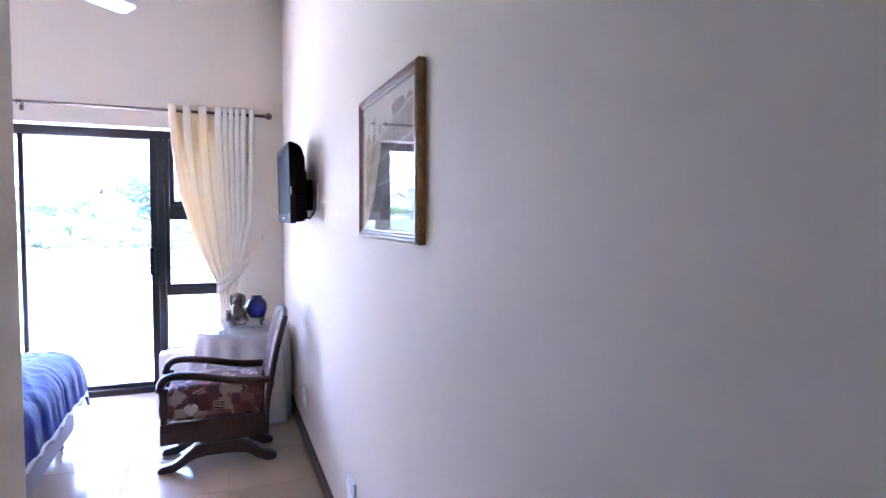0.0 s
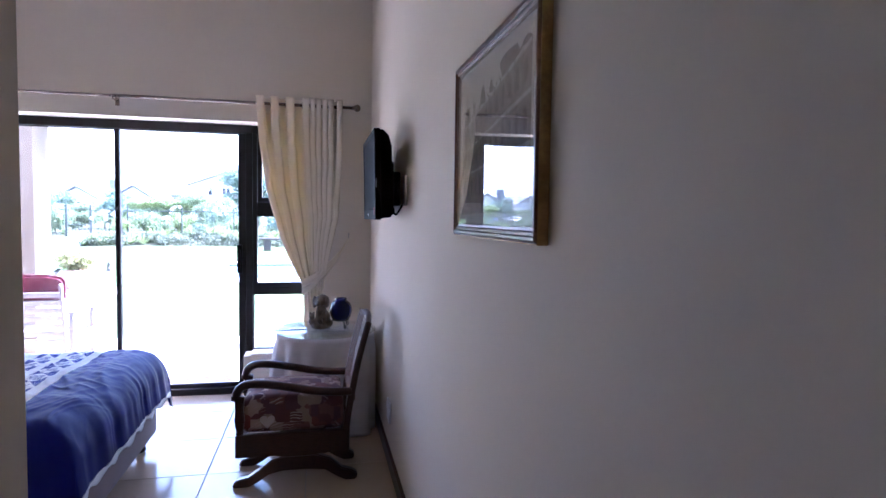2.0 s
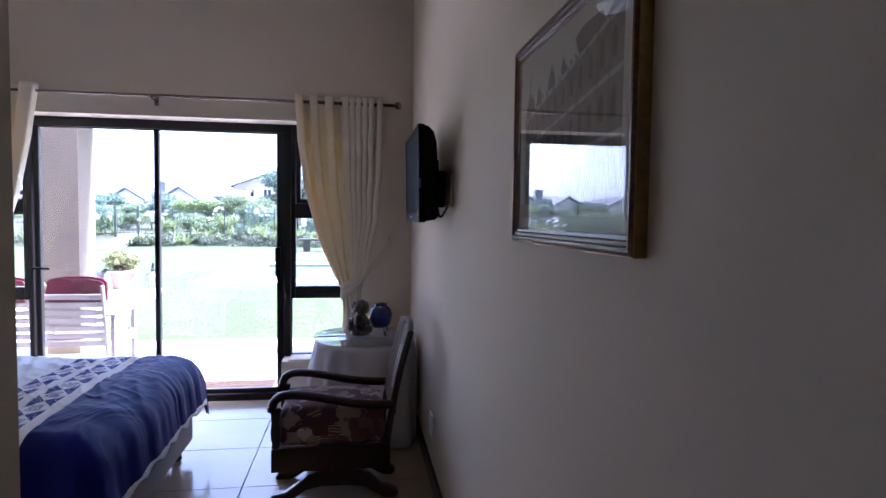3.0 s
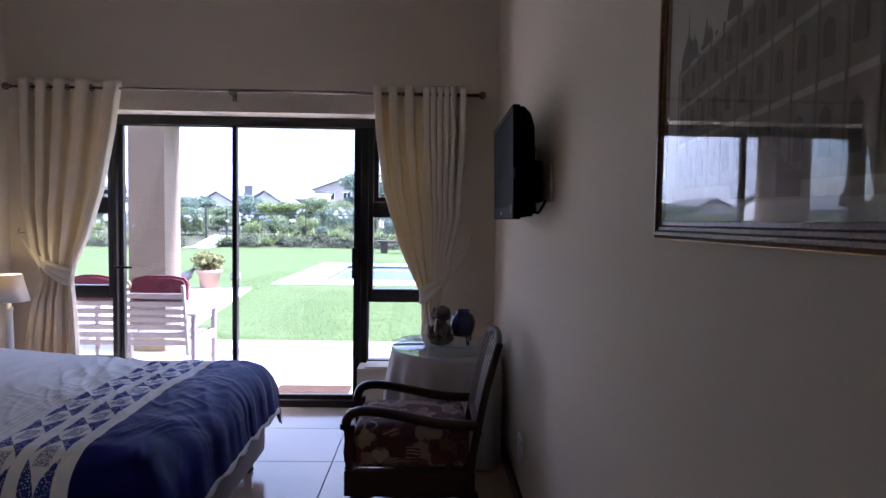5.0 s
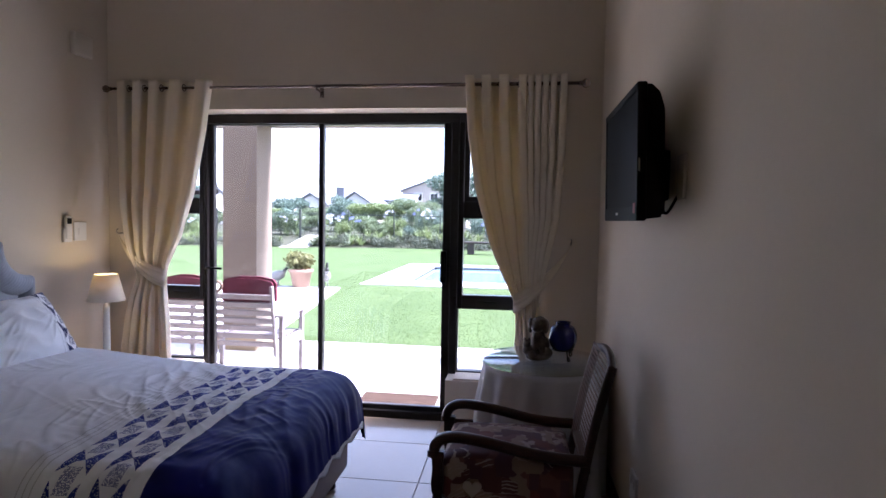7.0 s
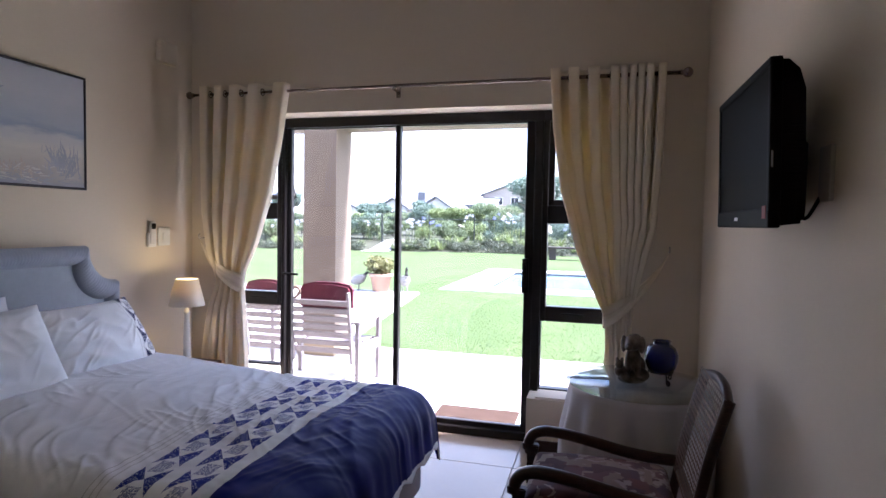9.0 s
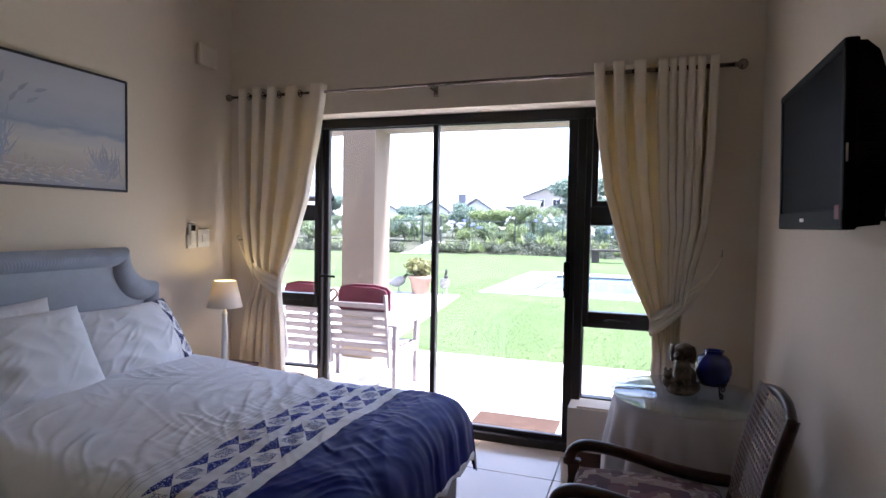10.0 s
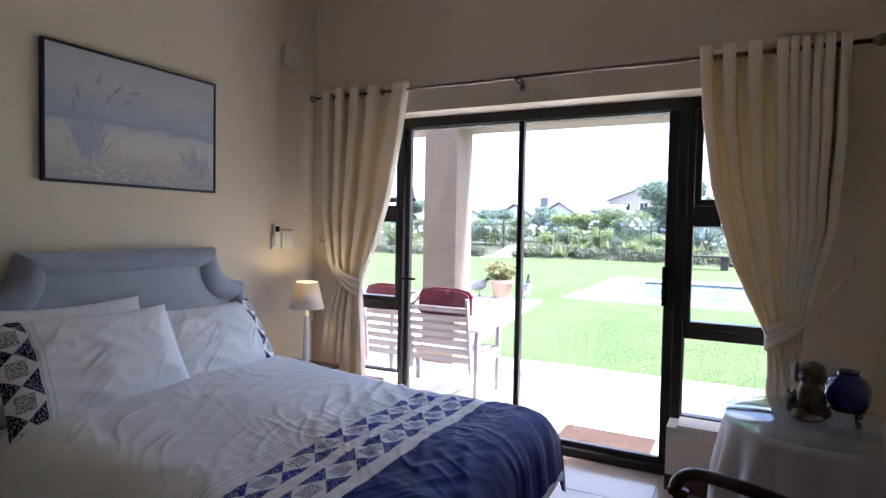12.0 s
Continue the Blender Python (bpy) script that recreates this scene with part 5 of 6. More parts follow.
for x0, x1 in ((BX0 + 0.02, BXM - 0.11), (BXM + 0.02, BX1 - 0.01)):
    w, h = x1 - x0, 0.46
    own = bmesh.new()
    o = [(x0, 0.655), (x0, 0.82), (x0 + 0.03, 0.86), (x0 + 0.14, 0.885), (x0 + w - 0.14, 0.885), (x0 + w - 0.03, 0.865), (x0 + w, 0.83), (x0 + w, 0.655)]
    bm = slab(o, "y", -0.035, 0.035, 0.02)
    bm.transform(Matrix.Translation((0, tilt_back(0.7) + 0.042, 0)))
    cu = part("back_cushion", bm, BURG, None, "", False, ((x0 + x1) / 2, tilt_back(0.7) + 0.042, 0.655))
    tagged(cu, "burgundy canvas head cushion hung on the bench back", "cushion", "cushions on the garden bench")


# ---- plants ----
def leafy(name, base, tint, var=0.25):
    return thin(mat(name, base, 0.6, var=var, scale=3, fine=30, bump=0.1), tint, 0.3)
# distance haze is put into the leaf colours: all lifted, LEAFD also bluer
LEAF = leafy("leaf_green", (0.135, 0.175, 0.095), (0.20, 0.26, 0.125))
LEAFL = leafy("leaf_bright", (0.165, 0.21, 0.09), (0.26, 0.33, 0.125))
LEAFD = leafy("leaf_hazed_blue_green", (0.115, 0.165, 0.13), (0.16, 0.22, 0.16))
LAVEND = leafy("lavender_grey", (0.075, 0.088, 0.06), (0.09, 0.105, 0.065))
PETALW = leafy("petal_white", (0.58, 0.59, 0.64), (0.5, 0.52, 0.58), 0.05)
PETALB = leafy("petal_blue", (0.22, 0.25, 0.48), (0.24, 0.27, 0.5), 0.1)
BARK = mat("bark", (0.10, 0.075, 0.055), 0.9, var=0.25, scale=15, fine=60, bump=0.8, depth=0.01)
TERRA = mat("terracotta", (0.30, 0.195, 0.145), 0.8, var=0.12, scale=10, fine=90, bump=0.3)


def rise(y):
    """The ground climbs gently behind the edge of the lawn."""
    t = max(0.0, min(1.0, (y - 31.2) / 5.0))
    return GZ + 0.5 * t * t * (3 - 2 * t)


def leaf_cloud(lobes, count, size, seed):
    """Many small leaves, thick near the skin of several uneven lobes: centres and radii."""
    r = np.random.RandomState(seed)
    weight = np.array([l[3] * l[4] * l[5] for l in lobes]) ** 0.67
    pick = r.choice(len(lobes), count, p=weight / weight.sum())
    d = r.normal(size=(count, 3))
    d /= np.linalg.norm(d, axis=1)[:, None]
    rad = (0.45 + 0.72 * r.rand(count) ** 0.75) * (1 + 0.14 * np.sin(d[:, 0] * 7 + pick) * np.cos(d[:, 2] * 6))
    L = np.array(lobes)[pick]
    c = L[:, :3] + d * L[:, 3:] * rad[:, None]
    a = r.normal(size=(count, 3))
    a /= np.linalg.norm(a, axis=1)[:, None]
    b = np.cross(a, r.normal(size=(count, 3)))
    b /= np.linalg.norm(b, axis=1)[:, None]
    s = size * (0.6 + 0.8 * r.rand(count))[:, None]
    v = np.stack([c - a * s, c + b * s * 0.45, c + a * s, c - b * s * 0.45], 1).reshape(-1, 3)
    return v, [(4 * k, 4 * k + 1, 4 * k + 2, 4 * k + 3) for k in range(count)]


def tree(x, y, h, w, material, seed, label, count=5200, leaf=0.13, trunk=0.3):
    r = random.Random(seed)
    g = rise(y)
    t = thing("tree", (x, y, g), label, "tree", "trees beyond the fence")
    bm = tube(spline([(x, y, g - 0.1), (x + 0.03 * h, y, g + h * trunk * 0.6), (x - 0.02 * h, y, g + h * 0.6), (x, y, g + h * 0.8)], 4), [h * 0.03 * (1 - 0.055 * k) for k in range(13)], 7)
    for k in range(6):
        a = k * 1.05 + r.random()
        z0 = g + h * (trunk + 0.06 * k)
        tube([(x, y, z0), (x + 0.22 * w * math.cos(a), y + 0.22 * w * math.sin(a), z0 + 0.14 * h), (x + 0.38 * w * math.cos(a), y + 0.38 * w * math.sin(a), z0 + 0.22 * h)], [h * 0.014, h * 0.009, h * 0.004], 5, bm=bm)
    part("trunk", bm, BARK, t, "", True)
    lobes = []
    for k in range(11):
        a, q = r.uniform(0, 6.28), r.uniform(0.1, 0.36) * w
        lobes.append((x + q * math.cos(a), y + q * math.sin(a), g + h * r.uniform(trunk + 0.08, 0.88), w * r.uniform(0.13, 0.22), w * r.uniform(0.13, 0.22), h * r.uniform(0.09, 0.16)))
    v, f = leaf_cloud(lobes, int(count * 2.3), leaf * 0.62, seed)
    raw("crown", v, f, material, t, "loose leafy crown")
    return t


def shrub_proto(seed, material, leaf, count, label):
    t = thing("shrub", (0, 0, 0), label, "shrub", "shrubs in the flower bed")
    r = random.Random(seed)
    lobes = [(r.uniform(-0.4, 0.4), r.uniform(-0.35, 0.35), r.uniform(0.3, 0.75), r.uniform(0.22, 0.4), r.uniform(0.22, 0.4), r.uniform(0.2, 0.36)) for k in range(7)]
    bm = tube([(0, 0, -0.05), (0.02, 0, 0.3), (0.1, 0.05, 0.6)], [0.03, 0.02, 0.01], 5)
    tube([(0, 0, 0.1), (-0.15, 0, 0.35), (-0.25, 0.05, 0.6)], [0.02, 0.015, 0.008], 5, bm=bm)
    part("stem", bm, BARK, t)
    v, f = leaf_cloud(lobes, int(count * 1.6), leaf * 0.75, seed)
    raw("foliage", v, f, material, t)
    return t


def strap_proto(seed, heads, petal, label, leaves=46):
    """A clump of strap leaves with ball flower heads on stalks."""
    r = random.Random(seed)
    t = thing("agapanthus", (0, 0, 0), label, "flower", "flowers in the flower bed")
    verts, faces = [], []
    for k in range(leaves):
        a, ln, up = r.uniform(0, 6.28), r.uniform(0.35, 0.62), r.uniform(0.5, 1.35)
        c, s, w = math.cos(a), math.sin(a), r.uniform(0.013, 0.022)
        o = len(verts)
        for i in range(5):
            q = i / 4
            rr = 0.04 + ln * q * math.cos(up) + 0.1 * q * q
            z = ln * (q * math.sin(up) * 1.25 - 0.75 * q * q * (1.3 - 0.6 * up))
            ww = w * (1 - 0.9 * q ** 2)
            verts += [(rr * c - ww * s, rr * s + ww * c, max(z, 0.01)), (rr * c + ww * s, rr * s - ww * c, max(z, 0.01))]
        faces += [(o + 2 * i, o + 2 * i + 1, o + 2 * i + 3, o + 2 * i + 2) for i in range(4)]
    raw("leaves", verts, faces, LEAFL if seed % 2 else LEAF, t, "arching strap leaves")
    for k in range(heads):
        a, q, h = r.uniform(0, 6.28), r.uniform(0.05, 0.4), r.uniform(0.75, 1.1)
        x, y = q * math.cos(a), q * math.sin(a)
        st = part("stalk", tube([(x * 0.3, y * 0.3, 0.02), (x * 0.7, y * 0.7, h * 0.6), (x, y, h)], 0.008, 5), LEAFL, t)
        v, f = leaf_cloud([(x, y, h + 0.02, 0.07, 0.07, 0.055)], 70, 0.018, seed * 10 + k)
        raw("flower_head", v, f, petal, st, "round flower head")
    return t


def fence_y(x):
    return 34.6 + 0.02 * x
def edge_y(x):
    """The front line of the flower bed, which bows round the lawn."""
    return 31.6 + 1.6 * math.exp(-((x + 4) / 4.0) ** 2) - 0.10 * max(0, x - 0) - 0.12 * max(0, -x - 11)

def bed_z(x, y):
    """Height of the soil: level with the lawn along its edge, then up to the rise."""
    return GZ + (rise(y) - GZ) * max(0.0, min(1.0, (y - edge_y(x)) / 1.2))

protos = [strap_proto(1, 4, PETALW, "strap-leaved agapanthus with white flower heads"), strap_proto(2, 3, PETALB, "strap-leaved agapanthus with pale blue flower heads"), strap_proto(3, 5, PETALW, "strap-leaved agapanthus with white flower heads"), strap_proto(5, 0, PETALW, "bright green clump of strap leaves")]
shrubs = [shrub_proto(21, LEAFL, 0.06, 1500, "bright green rounded shrub in the flower bed"), shrub_proto(22, LEAFD, 0.05, 1700, "grey-green rounded shrub in the flower bed"), shrub_proto(23, LEAF, 0.07, 1400, "mid-green rounded shrub in the flower bed")]
rp = random.Random(8)
used = set()
def stock(kind, k, m):
    """The first use moves the prototype itself, the later ones copy it."""
    ob = kind[k]
    if id(ob) not in used:
        used.add(id(ob))
        ob.matrix_basis = m
        return ob
    return copy_thing(ob, m @ Matrix.Diagonal((1 / ob.scale[0], 1 / ob.scale[1], 1 / ob.scale[2], 1)))
PATH_X = -9.9
for k in range(130):
    x = -25 + 33 * (k + rp.random()) / 130
    d = rp.choice((0.6, 0.9, 1.4, 2.0, 2.6, 3.4))
    if abs(x - PATH_X) < 0.9:
        continue
    g = rp.choice((0, 1, 2, 3, 3, 3)) if d > 0.7 else 3
    s = rp.uniform(0.9, 1.4)
    stock(protos, g, Matrix.Translation((x, edge_y(x) + d, bed_z(x, edge_y(x) + d))) @ Matrix.Rotation(rp.uniform(0, 6.28), 4, "Z") @ Matrix.Scale(s, 4))
for k in range(40):
    x = -26 + 36 * (k + rp.random()) / 40
    if abs(x - PATH_X) < 1.1:
        continue
    d = rp.choice((2.4, 3.2, 4.2, 5.0))
    s = rp.uniform(0.8, 1.5) if d > 3 else rp.uniform(0.6, 0.9)
    stock(shrubs, rp.choice((0, 0, 1, 2)), Matrix.Translation((x, edge_y(x) + d, bed_z(x, edge_y(x) + d))) @ Matrix.Rotation(rp.uniform(0, 6.28), 4, "Z") @ Matrix.Scale(s, 4))
# low grey lavender along the edge of the lawn
lob = []
for k in range(260):
    x = -26 + 37 * rp.random()
    if abs(x - PATH_X) < 0.8:
        continue
    ly = edge_y(x) + rp.uniform(0, 1.1)
    lob.append((x, ly, bed_z(x, ly) + rp.uniform(0.06, 0.28), rp.uniform(0.2, 0.45), rp.uniform(0.18, 0.32), rp.uniform(0.14, 0.28)))
v, f = leaf_cloud(lob, 36000, 0.05, 77)
lav = raw("lavender", v, f, LAVEND)
tagged(lav, "low grey lavender edging the flower bed", "lavender", "", "stuff")
# soil of the bed and the path to the gate
SOIL = mat("soil", (0.05, 0.052, 0.03), 0.95, var=0.3, scale=5, fine=60, bump=0.8, depth=0.02)
def soil_at(a, b):
    x = -60 + 90 * a
    y = edge_y(x) + (70 - edge_y(x)) * b ** 3
    return x, y, bed_z(x, y) + 0.004
verts, faces = sheet(soil_at, 120, 50)
soil = raw("flower_bed_soil", verts, faces, SOIL, None, "", True)
tagged(soil, "dark planted soil of the flower bed", "soil", "", "structure")
verts, faces = sheet(lambda a, b: (PATH_X + 0.35 - 0.35 * b + (a - 0.5) * (1.25 - 0.35 * b), 30.9 + 4.4 * b, bed_z(PATH_X, 30.9 + 4.4 * b) + 0.035), 4, 60)
structure_path = raw("garden_path", verts, faces, SCREED)
tagged(structure_path, "pale paved path to the garden gate", "path", "", "structure")

# fence with a gate
METAL = mat("dark_green_metal", (0.065, 0.072, 0.062), 0.6, 0.3)
FZ = rise(34.5)
fence = thing("garden_fence", (-8, 34.6, FZ), "dark metal picket fence behind the flower bed", "fence")
verts, faces = [], []
def picket(x, y, z0, z1, w):
    o = len(verts)
    verts.extend([(x + a * w, y + b * w, z) for z in (z0, z1) for a, b in ((-1, -1), (1, -1), (1, 1), (-1, 1))])
    faces.extend([(o, o + 1, o + 5, o + 4), (o + 1, o + 2, o + 6, o + 5), (o + 2, o + 3, o + 7, o + 6), (o + 3, o, o + 4, o + 7)])
x = -27.0
while x < 11:
    if abs(x - PATH_X) > 0.55:
        picket(x, fence_y(x), FZ, FZ + 1.40, 0.0065)
    x += 0.16
tagged(raw("pickets", verts, faces, METAL, fence), "", "", "", "stuff")
for z in (0.18, 1.25):
    for a, b in ((-27, PATH_X - 0.55), (PATH_X + 0.55, 11)):
        part("rail", tube([(a, fence_y(a), FZ + z), (b, fence_y(b), FZ + z)], 0.022, 6), METAL, fence)
for x in [-27 + 2.4 * k for k in range(17)]:
    if abs(x - PATH_X) > 0.8:
        part("post", box(x - 0.03, fence_y(x) - 0.03, FZ, x + 0.03, fence_y(x) + 0.03, FZ + 1.5, 0.005, 1), METAL, fence)
gate = thing("garden_gate", (PATH_X, 34.4, FZ), "dark metal garden gate across the path", "gate")
for x in (PATH_X - 0.52, PATH_X + 0.52):
    part("gate_post", box(x - 0.05, 34.35, FZ, x + 0.05, 34.45, FZ + 1.5, 0.01), METAL, gate)
for z in (0.2, 0.55, 1.3):
    part("gate_rail", tube([(PATH_X - 0.47, 34.4, FZ + z), (PATH_X + 0.47, 34.4, FZ + z)], 0.02, 6), METAL, gate)
for k in range(7):
    x = PATH_X - 0.42 + 0.14 * k
    part("gate_bar", tube([(x, 34.4, FZ + 0.2), (x, 34.4, FZ + 1.3)], 0.011, 5), METAL, gate)

# trees behind the fence
tree(-2.9, 44, 3.9, 5.0, LEAFD, 31, "broad tree beyond the fence, tinted blue-green for haze", 7000, 0.14, 0.2)
tree(-0.4, 43, 3.5, 4.6, LEAFD, 32, "broad tree beyond the fence, tinted blue-green for haze", 6000, 0.13, 0.2)
tree(-7.2, 40.5, 2.0, 3.4, LEAFL, 33, "bright green bushy tree beyond the fence", 5200, 0.10, 0.12)
tree(-10.9, 43.5, 2.45, 3.0, LEAFD, 34, "small tree beyond the fence, tinted grey-green for haze", 4200, 0.10, 0.2)
tree(-14.4, 43.5, 2.35, 2.8, LEAFD, 35, "small tree beyond the fence, tinted grey-green for haze", 4200, 0.10, 0.2)
tree(-12.6, 46, 1.8, 3.4, LEAF, 36, "small green tree beyond the fence", 4200, 0.11, 0.2)
tree(-18.0, 45, 1.75, 3.0, LEAF, 37, "small green tree beyond the fence", 3600, 0.11, 0.2)
tree(-21.4, 44, 3.1, 3.4, LEAFD, 38, "broad tree beyond the fence, tinted blue-green for haze", 5200, 0.13, 0.2)
tree(2.8, 43, 3.4, 4.2, LEAF, 39, "broad green tree beyond the fence", 4500, 0.13, 0.2)
tree(-29.5, 43, 3.5, 4.4, LEAF, 40, "broad green tree beyond the fence", 4200, 0.13, 0.2)

for k, (x, y, h, w, m) in enumerate(((-5.3, 40, 2.25, 3.0, LEAF), (-9.0, 41.5, 1.8, 2.6, LEAFL), (-12.3, 41, 1.5, 2.4, LEAF), (-14.6, 41.5, 1.6, 2.4, LEAFL), (-17.0, 42, 1.55, 2.8, LEAFD), (-19.4, 42, 1.6, 2.8, LEAF), (-23.2, 41, 1.6, 3.0, LEAFL), (-26.6, 41, 2.0, 3.4, LEAF), (-10.0, 47, 2.1, 3.0, LEAFD), (-7.6, 47, 2.4, 3.2, LEAFD), (-16.2, 49, 1.9, 3.0, LEAF), (-20.2, 49, 1.9, 3.2, LEAFD))):
    tree(x, y, h, w, m, 50 + k, "low bushy tree in the row beyond the fence", 4600, 0.085, 0.06)
# tufts of grass on the nearer lawn
rg = np.random.RandomState(5)
n = 60000
gx, gy = rg.uniform(-3.2, 3.4, n), 11.34 + 9.0 * rg.rand(n) ** 1.5
keep = ~((gx > -2.5) & (gy > 17.2)) & ~((gx < -1.9 - 0.134 * (gy - 11.4)) & (gy < 16.5))
gx, gy = gx[keep], gy[keep]
n = len(gx)
hh, ww, an = rg.uniform(0.006, 0.018, n), rg.uniform(0.003, 0.006, n), rg.uniform(0, 6.28, n)
ca, sa = np.cos(an) * ww, np.sin(an) * ww
v = np.stack([np.stack([gx - ca, gy - sa, np.full(n, GZ - 0.002)], 1), np.stack([gx + ca, gy + sa, np.full(n, GZ - 0.002)], 1), np.stack([gx + rg.normal(0, 0.012, n), gy + rg.normal(0, 0.012, n), GZ + hh], 1)], 1).reshape(-1, 3)
blades = raw("grass", v, [(3 * k, 3 * k + 1, 3 * k + 2) for k in range(n)], leafy("grass_blade", (0.10, 0.142, 0.05), (0.17, 0.24, 0.085), 0.15))
tagged(blades, "short mown grass blades of the lawn", "grass", "", "stuff")

# ---- houses in the distance ----
HW = mat("house_wall", (0.62, 0.61, 0.59), 0.85, var=0.05, scale=1, fine=8)
HWB = mat("house_wall_tan", (0.40, 0.35, 0.31), 0.85, var=0.05, scale=1, fine=8)
HROOF = mat("slate_roof", (0.15, 0.157, 0.168), 0.9, spec=0.03, var=0.15, scale=3, fine=20)
HWIN = mat("dark_window", (0.03, 0.035, 0.045), 0.15, var=0.1)
def house(x, y, w, d, eave, ridge, wall, label, gable=True, windows=2, chimney=False):
    """A house with its gable, or its eave, to the lawn."""
    h = thing("house", (x, y, GZ), label, "house", "houses beyond the trees")
    if gable:
        body = slab([(x - w / 2, GZ), (x + w / 2, GZ), (x + w / 2, eave), (x, ridge - 0.12), (x - w / 2, eave)], "y", y, y + d)
        r = slab([(x - w / 2 - 0.3, eave - 0.12), (x - w / 2 - 0.3, eave + 0.06), (x, ridge + 0.12), (x + w / 2 + 0.3, eave + 0.06), (x + w / 2 + 0.3, eave - 0.12), (x, ridge - 0.08)], "y", y - 0.3, y + d + 0.3)
    else:
        body = slab([(y, GZ), (y + d, GZ), (y + d, eave), (y + d / 2, ridge - 0.12), (y, eave)], "x", x - w / 2, x + w / 2)
        r = slab([(y - 0.4, eave - 0.15), (y - 0.4, eave + 0.03), (y + d / 2, ridge + 0.1), (y + d + 0.4, eave + 0.03), (y + d + 0.4, eave - 0.15), (y + d / 2, ridge - 0.1)], "x", x - w / 2 - 0.3, x + w / 2 + 0.3)
    part("wall", body, wall, h)
    roof_ob = part("roof", r, HROOF, h, "dark slate roof")
    for k in range(windows):
        wx = x - w / 2 + w * (k + 1) / (windows + 1)
        win = part("window", box(wx - 0.55, y - 0.05, eave - 1.35, wx + 0.55, y + 0.02, eave - 0.25, 0.02, 1), WHITE, h, "white window frame")
        part("pane", box(wx - 0.47, y - 0.06, eave - 1.27, wx - 0.03, y - 0.045, eave - 0.33), HWIN, win, "dark glass")
        part("pane", box(wx + 0.03, y - 0.06, eave - 1.27, wx + 0.47, y - 0.045, eave - 0.33), HWIN, win, "dark glass")
    if chimney:
        part("chimney", box(x - 0.5, y + 1, ridge - 1.5, x + 0.5, y + 2, ridge + 0.8, 0.03), HROOF, roof_ob, "square dark chimney")
    return h
house(-17.06, 68, 4.0, 9, 2.8, 4.25, HW, "white gabled house with a slate roof", True, 1)
house(-22.2, 68, 3.4, 9, 2.9, 4.05, HW, "white gabled house with a slate roof", True, 1)
house(-21.6, 76, 7.0, 8, 3.3, 4.5, HW, "long white house with a slate roof and chimney", False, 2, True)
house(-28.2, 66, 5.0, 9, 2.75, 4.1, HW, "white gabled house with a slate roof", True, 1)
house(-15.6, 78, 6.5, 8, 3.7, 4.7, HW, "long white house with a slate roof", False, 3)
house(-10.2, 82, 8.6, 8, 5.15, 6.8, HWB, "tall tan gabled house with a low roof", True, 3)
house(2.5, 80, 8, 8, 4.4, 5.8, HWB, "tan house with a low slate roof", False, 3)
house(-37, 62, 9, 8, 3.0, 4.6, HW, "long white house with a slate roof", False, 3)

# ---- things on the lawn ----
pot = thing("plant_pot", (-3.4, 16.25, -0.025), "terracotta pot with a yellow-green shrub on the paving", "plant pot")
part("pot", lathe([(0.15, 0), (0.165, 0.015), (0.215, 0.29), (0.245, 0.305), (0.25, 0.36), (0.23, 0.362), (0.21, 0.33), (0.08, 0.325)], (-3.4, 16.25, -0.025), 32), TERRA, pot, "terracotta bowl", True)
r = random.Random(3)
v, f = leaf_cloud([(-3.4 + r.uniform(-0.2, 0.2), 16.25 + r.uniform(-0.2, 0.2), 0.42 + r.uniform(0, 0.17), 0.15, 0.15, 0.12) for k in range(9)], 1500, 0.045, 5)
raw("foliage", v, f, leafy("succulent", (0.15, 0.15, 0.06), (0.24, 0.24, 0.09)), pot, "yellow-green leaves")
STONE = mat("weathered_plumage", (0.05, 0.048, 0.042), 0.8, 0.0, var=0.3, scale=26, second=(0.42, 0.41, 0.39))
STONED = mat("weathered_metal", (0.012, 0.012, 0.011), 0.8, 0.0, var=0.3, scale=20, second=(0.05, 0.048, 0.042))
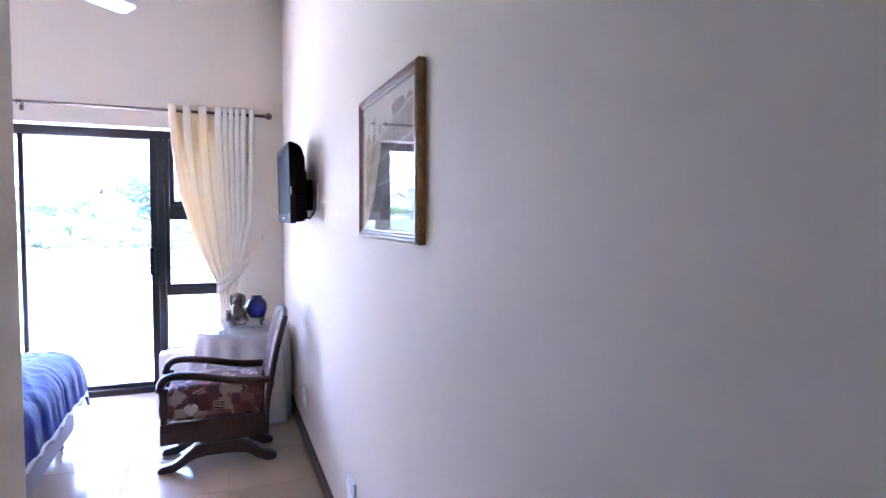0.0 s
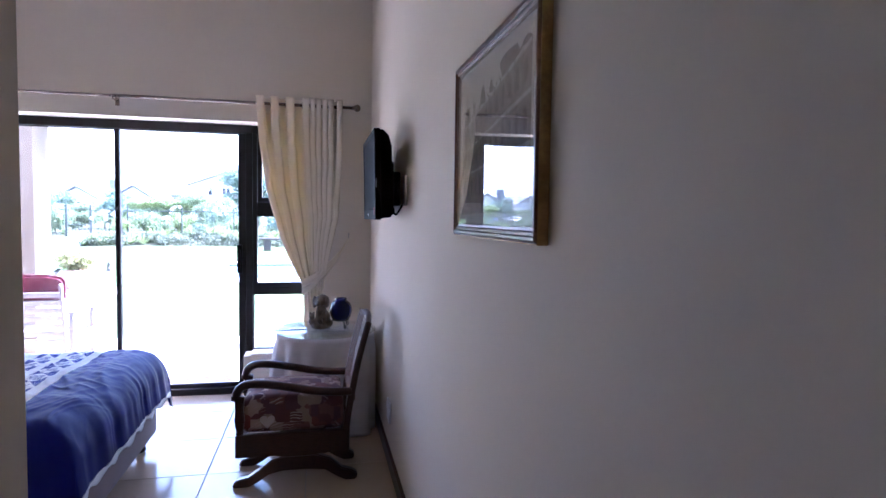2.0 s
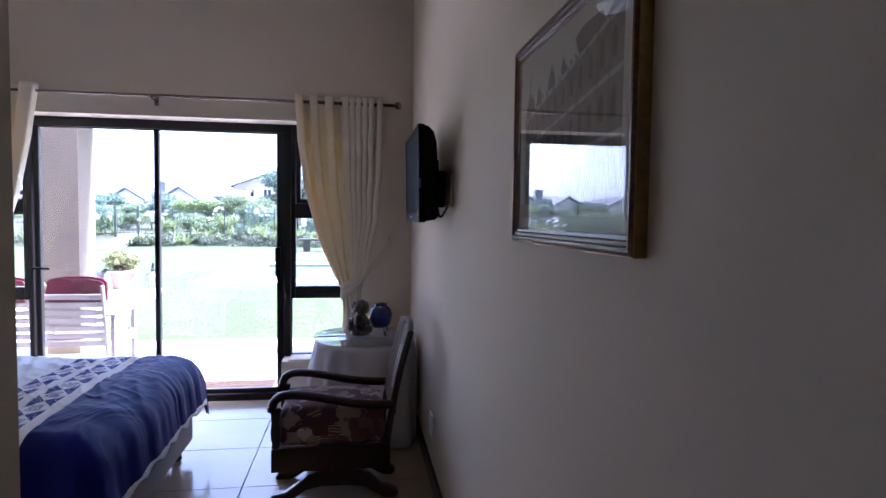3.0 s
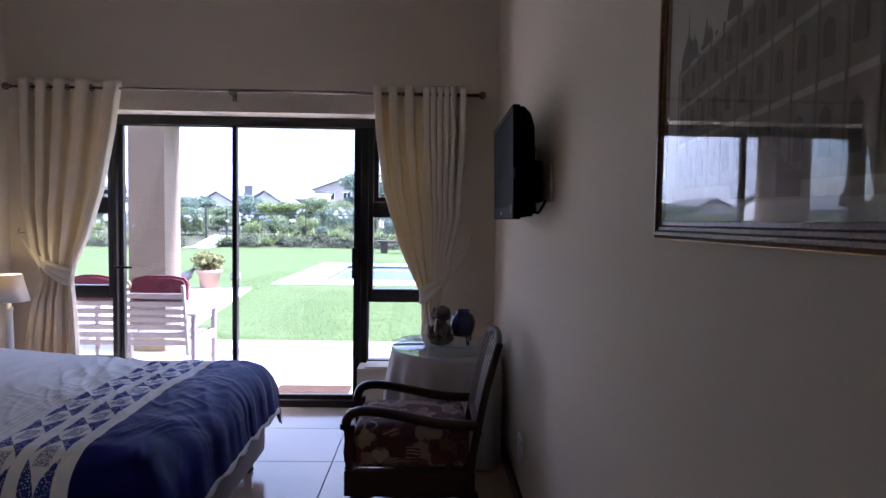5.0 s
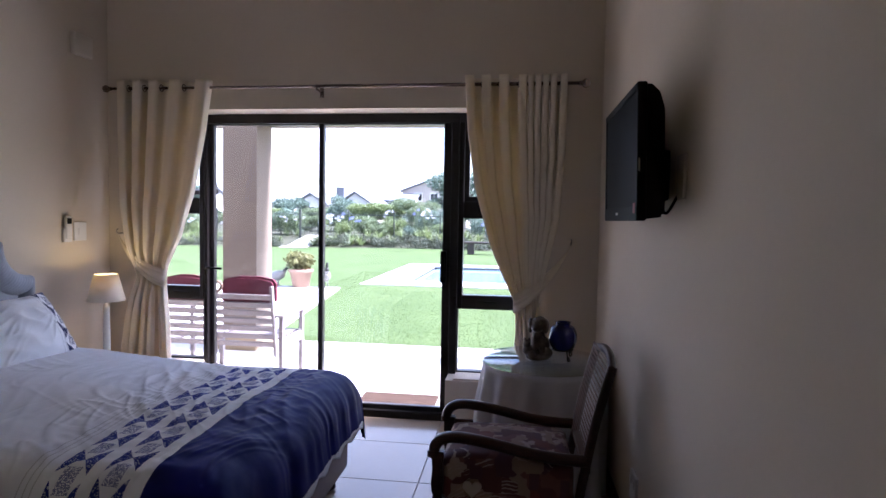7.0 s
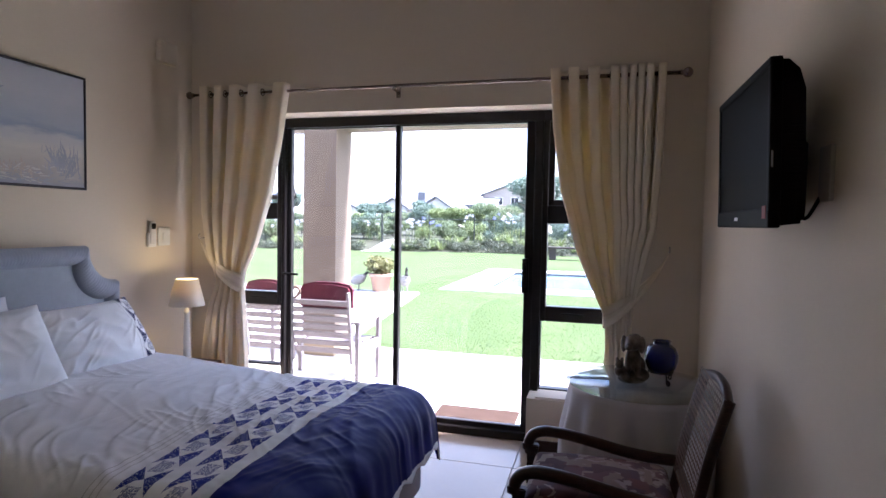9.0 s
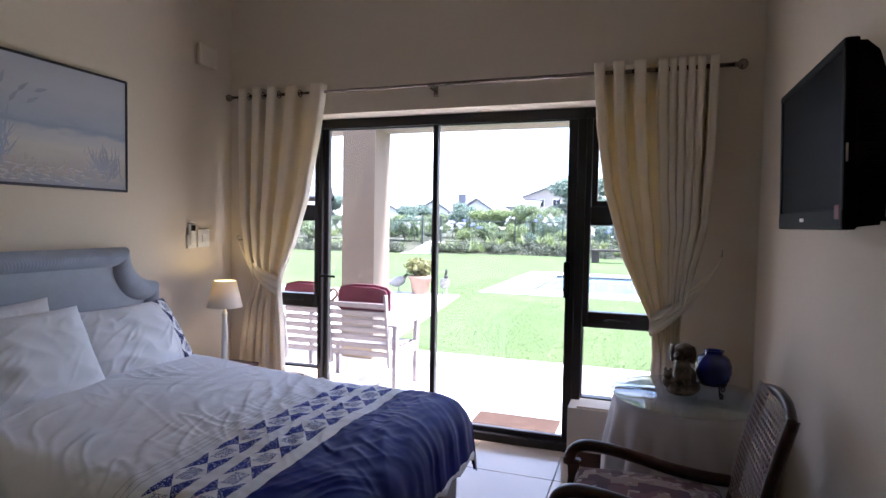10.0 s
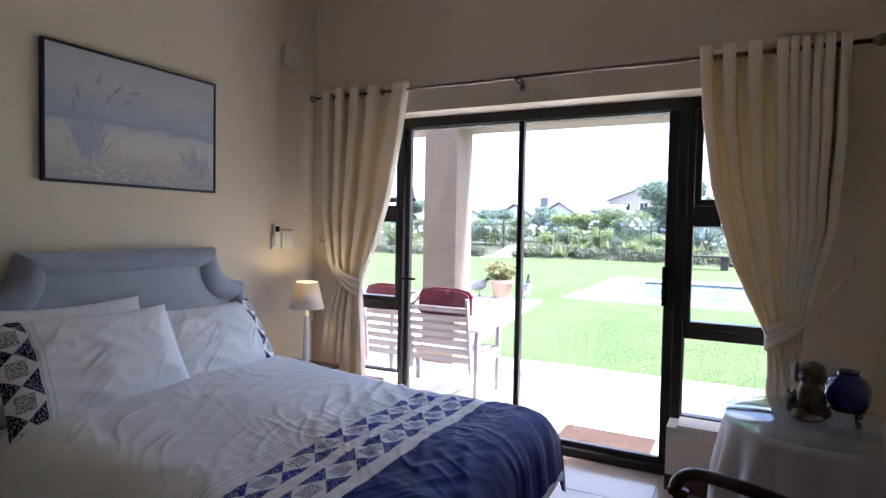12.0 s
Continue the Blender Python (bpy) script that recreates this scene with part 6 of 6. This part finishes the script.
def goose(x, y, turn, up, size):
    bm = bmesh.new()
    bmesh.ops.create_uvsphere(bm, u_segments=20, v_segments=12, radius=1, matrix=Matrix.Translation((0, 0, 0.27)) @ Matrix.Rotation(radians(-18), 4, "Y") @ Matrix.Diagonal((0.21, 0.12, 0.13, 1)))
    neck = spline([(0.12, 0, 0.33), (0.20, 0, 0.42), (0.17, 0, 0.52 + up), (0.20, 0, 0.60 + up)], 6)
    tube(neck, [0.06 - 0.0018 * k for k in range(len(neck))], 8, bm=bm)
    bmesh.ops.create_uvsphere(bm, u_segments=12, v_segments=8, radius=1, matrix=Matrix.Translation((0.225, 0, 0.62 + up)) @ Matrix.Diagonal((0.05, 0.032, 0.035, 1)))
    tube([(0.26, 0, 0.615 + up), (0.34, 0, 0.60 + up)], [0.018, 0.006], 6, bm=bm)
    tube([(-0.15, 0, 0.26), (-0.30, 0, 0.21)], [0.06, 0.015], 6, bm=bm)
    for s in (-0.05, 0.05):
        tube([(0.02, s, 0.17), (0.02, s, 0.02)], 0.014, 6, bm=bm)
        box(-0.02, s - 0.03, 0, 0.08, s + 0.03, 0.015, 0.003, 1, bm)
    for q in bm.faces:
        q.material_index = 1 if q.calc_center_median().z > 0.40 else 0
    g = part("goose_statue", bm, STONE, None, "", True)
    g.data.materials.append(STONED)
    g.matrix_basis = pose(x, y, -0.025, 0, 0, turn) @ Matrix.Scale(size, 4)
    return tagged(g, "weathered metal goose ornament standing on the paving", "statue", "goose ornaments")
goose(-3.92, 16.3, 15, -0.17, 0.80)
goose(-2.90, 16.3, 300, -0.04, 0.86)
gb = thing("stone_bench", (-0.35, 29.5, GZ), "low dark stone garden bench by the flower bed", "bench")
DSTONE = mat("dark_stone", (0.05, 0.04, 0.035), 0.85, var=0.2, scale=8)
part("seat", box(-1.3, 29.3, 0.40, 0.6, 29.75, 0.48, 0.02), DSTONE, gb)
for x in (-1.0, 0.3):
    part("leg", box(x - 0.14, 29.35, GZ, x + 0.14, 29.7, 0.40, 0.03), DSTONE, gb)

# ---- tiles of the bedroom floor ----
TS = 0.53
proto = box(-TS / 2 + 0.002, -TS / 2 + 0.002, -0.009, TS / 2 - 0.002, TS / 2 - 0.002, 0.0, 0.0015, 1)
tile_mesh = bpy.data.meshes.new("tile")
proto.to_mesh(tile_mesh)
proto.free()
tile_mesh.materials.append(TILE)
for i in range(-5, 2):
    for j in range(-11, 3):
        x, y = 0.46 + TS * (i + 0.5), 7.37 + TS * (j + 0.5)
        if y + TS / 2 < S_Y and x + TS / 2 < P_X:
            continue
        t = new("tile", tile_mesh)
        t.parent = floor
        t.location = (x, y, 0)
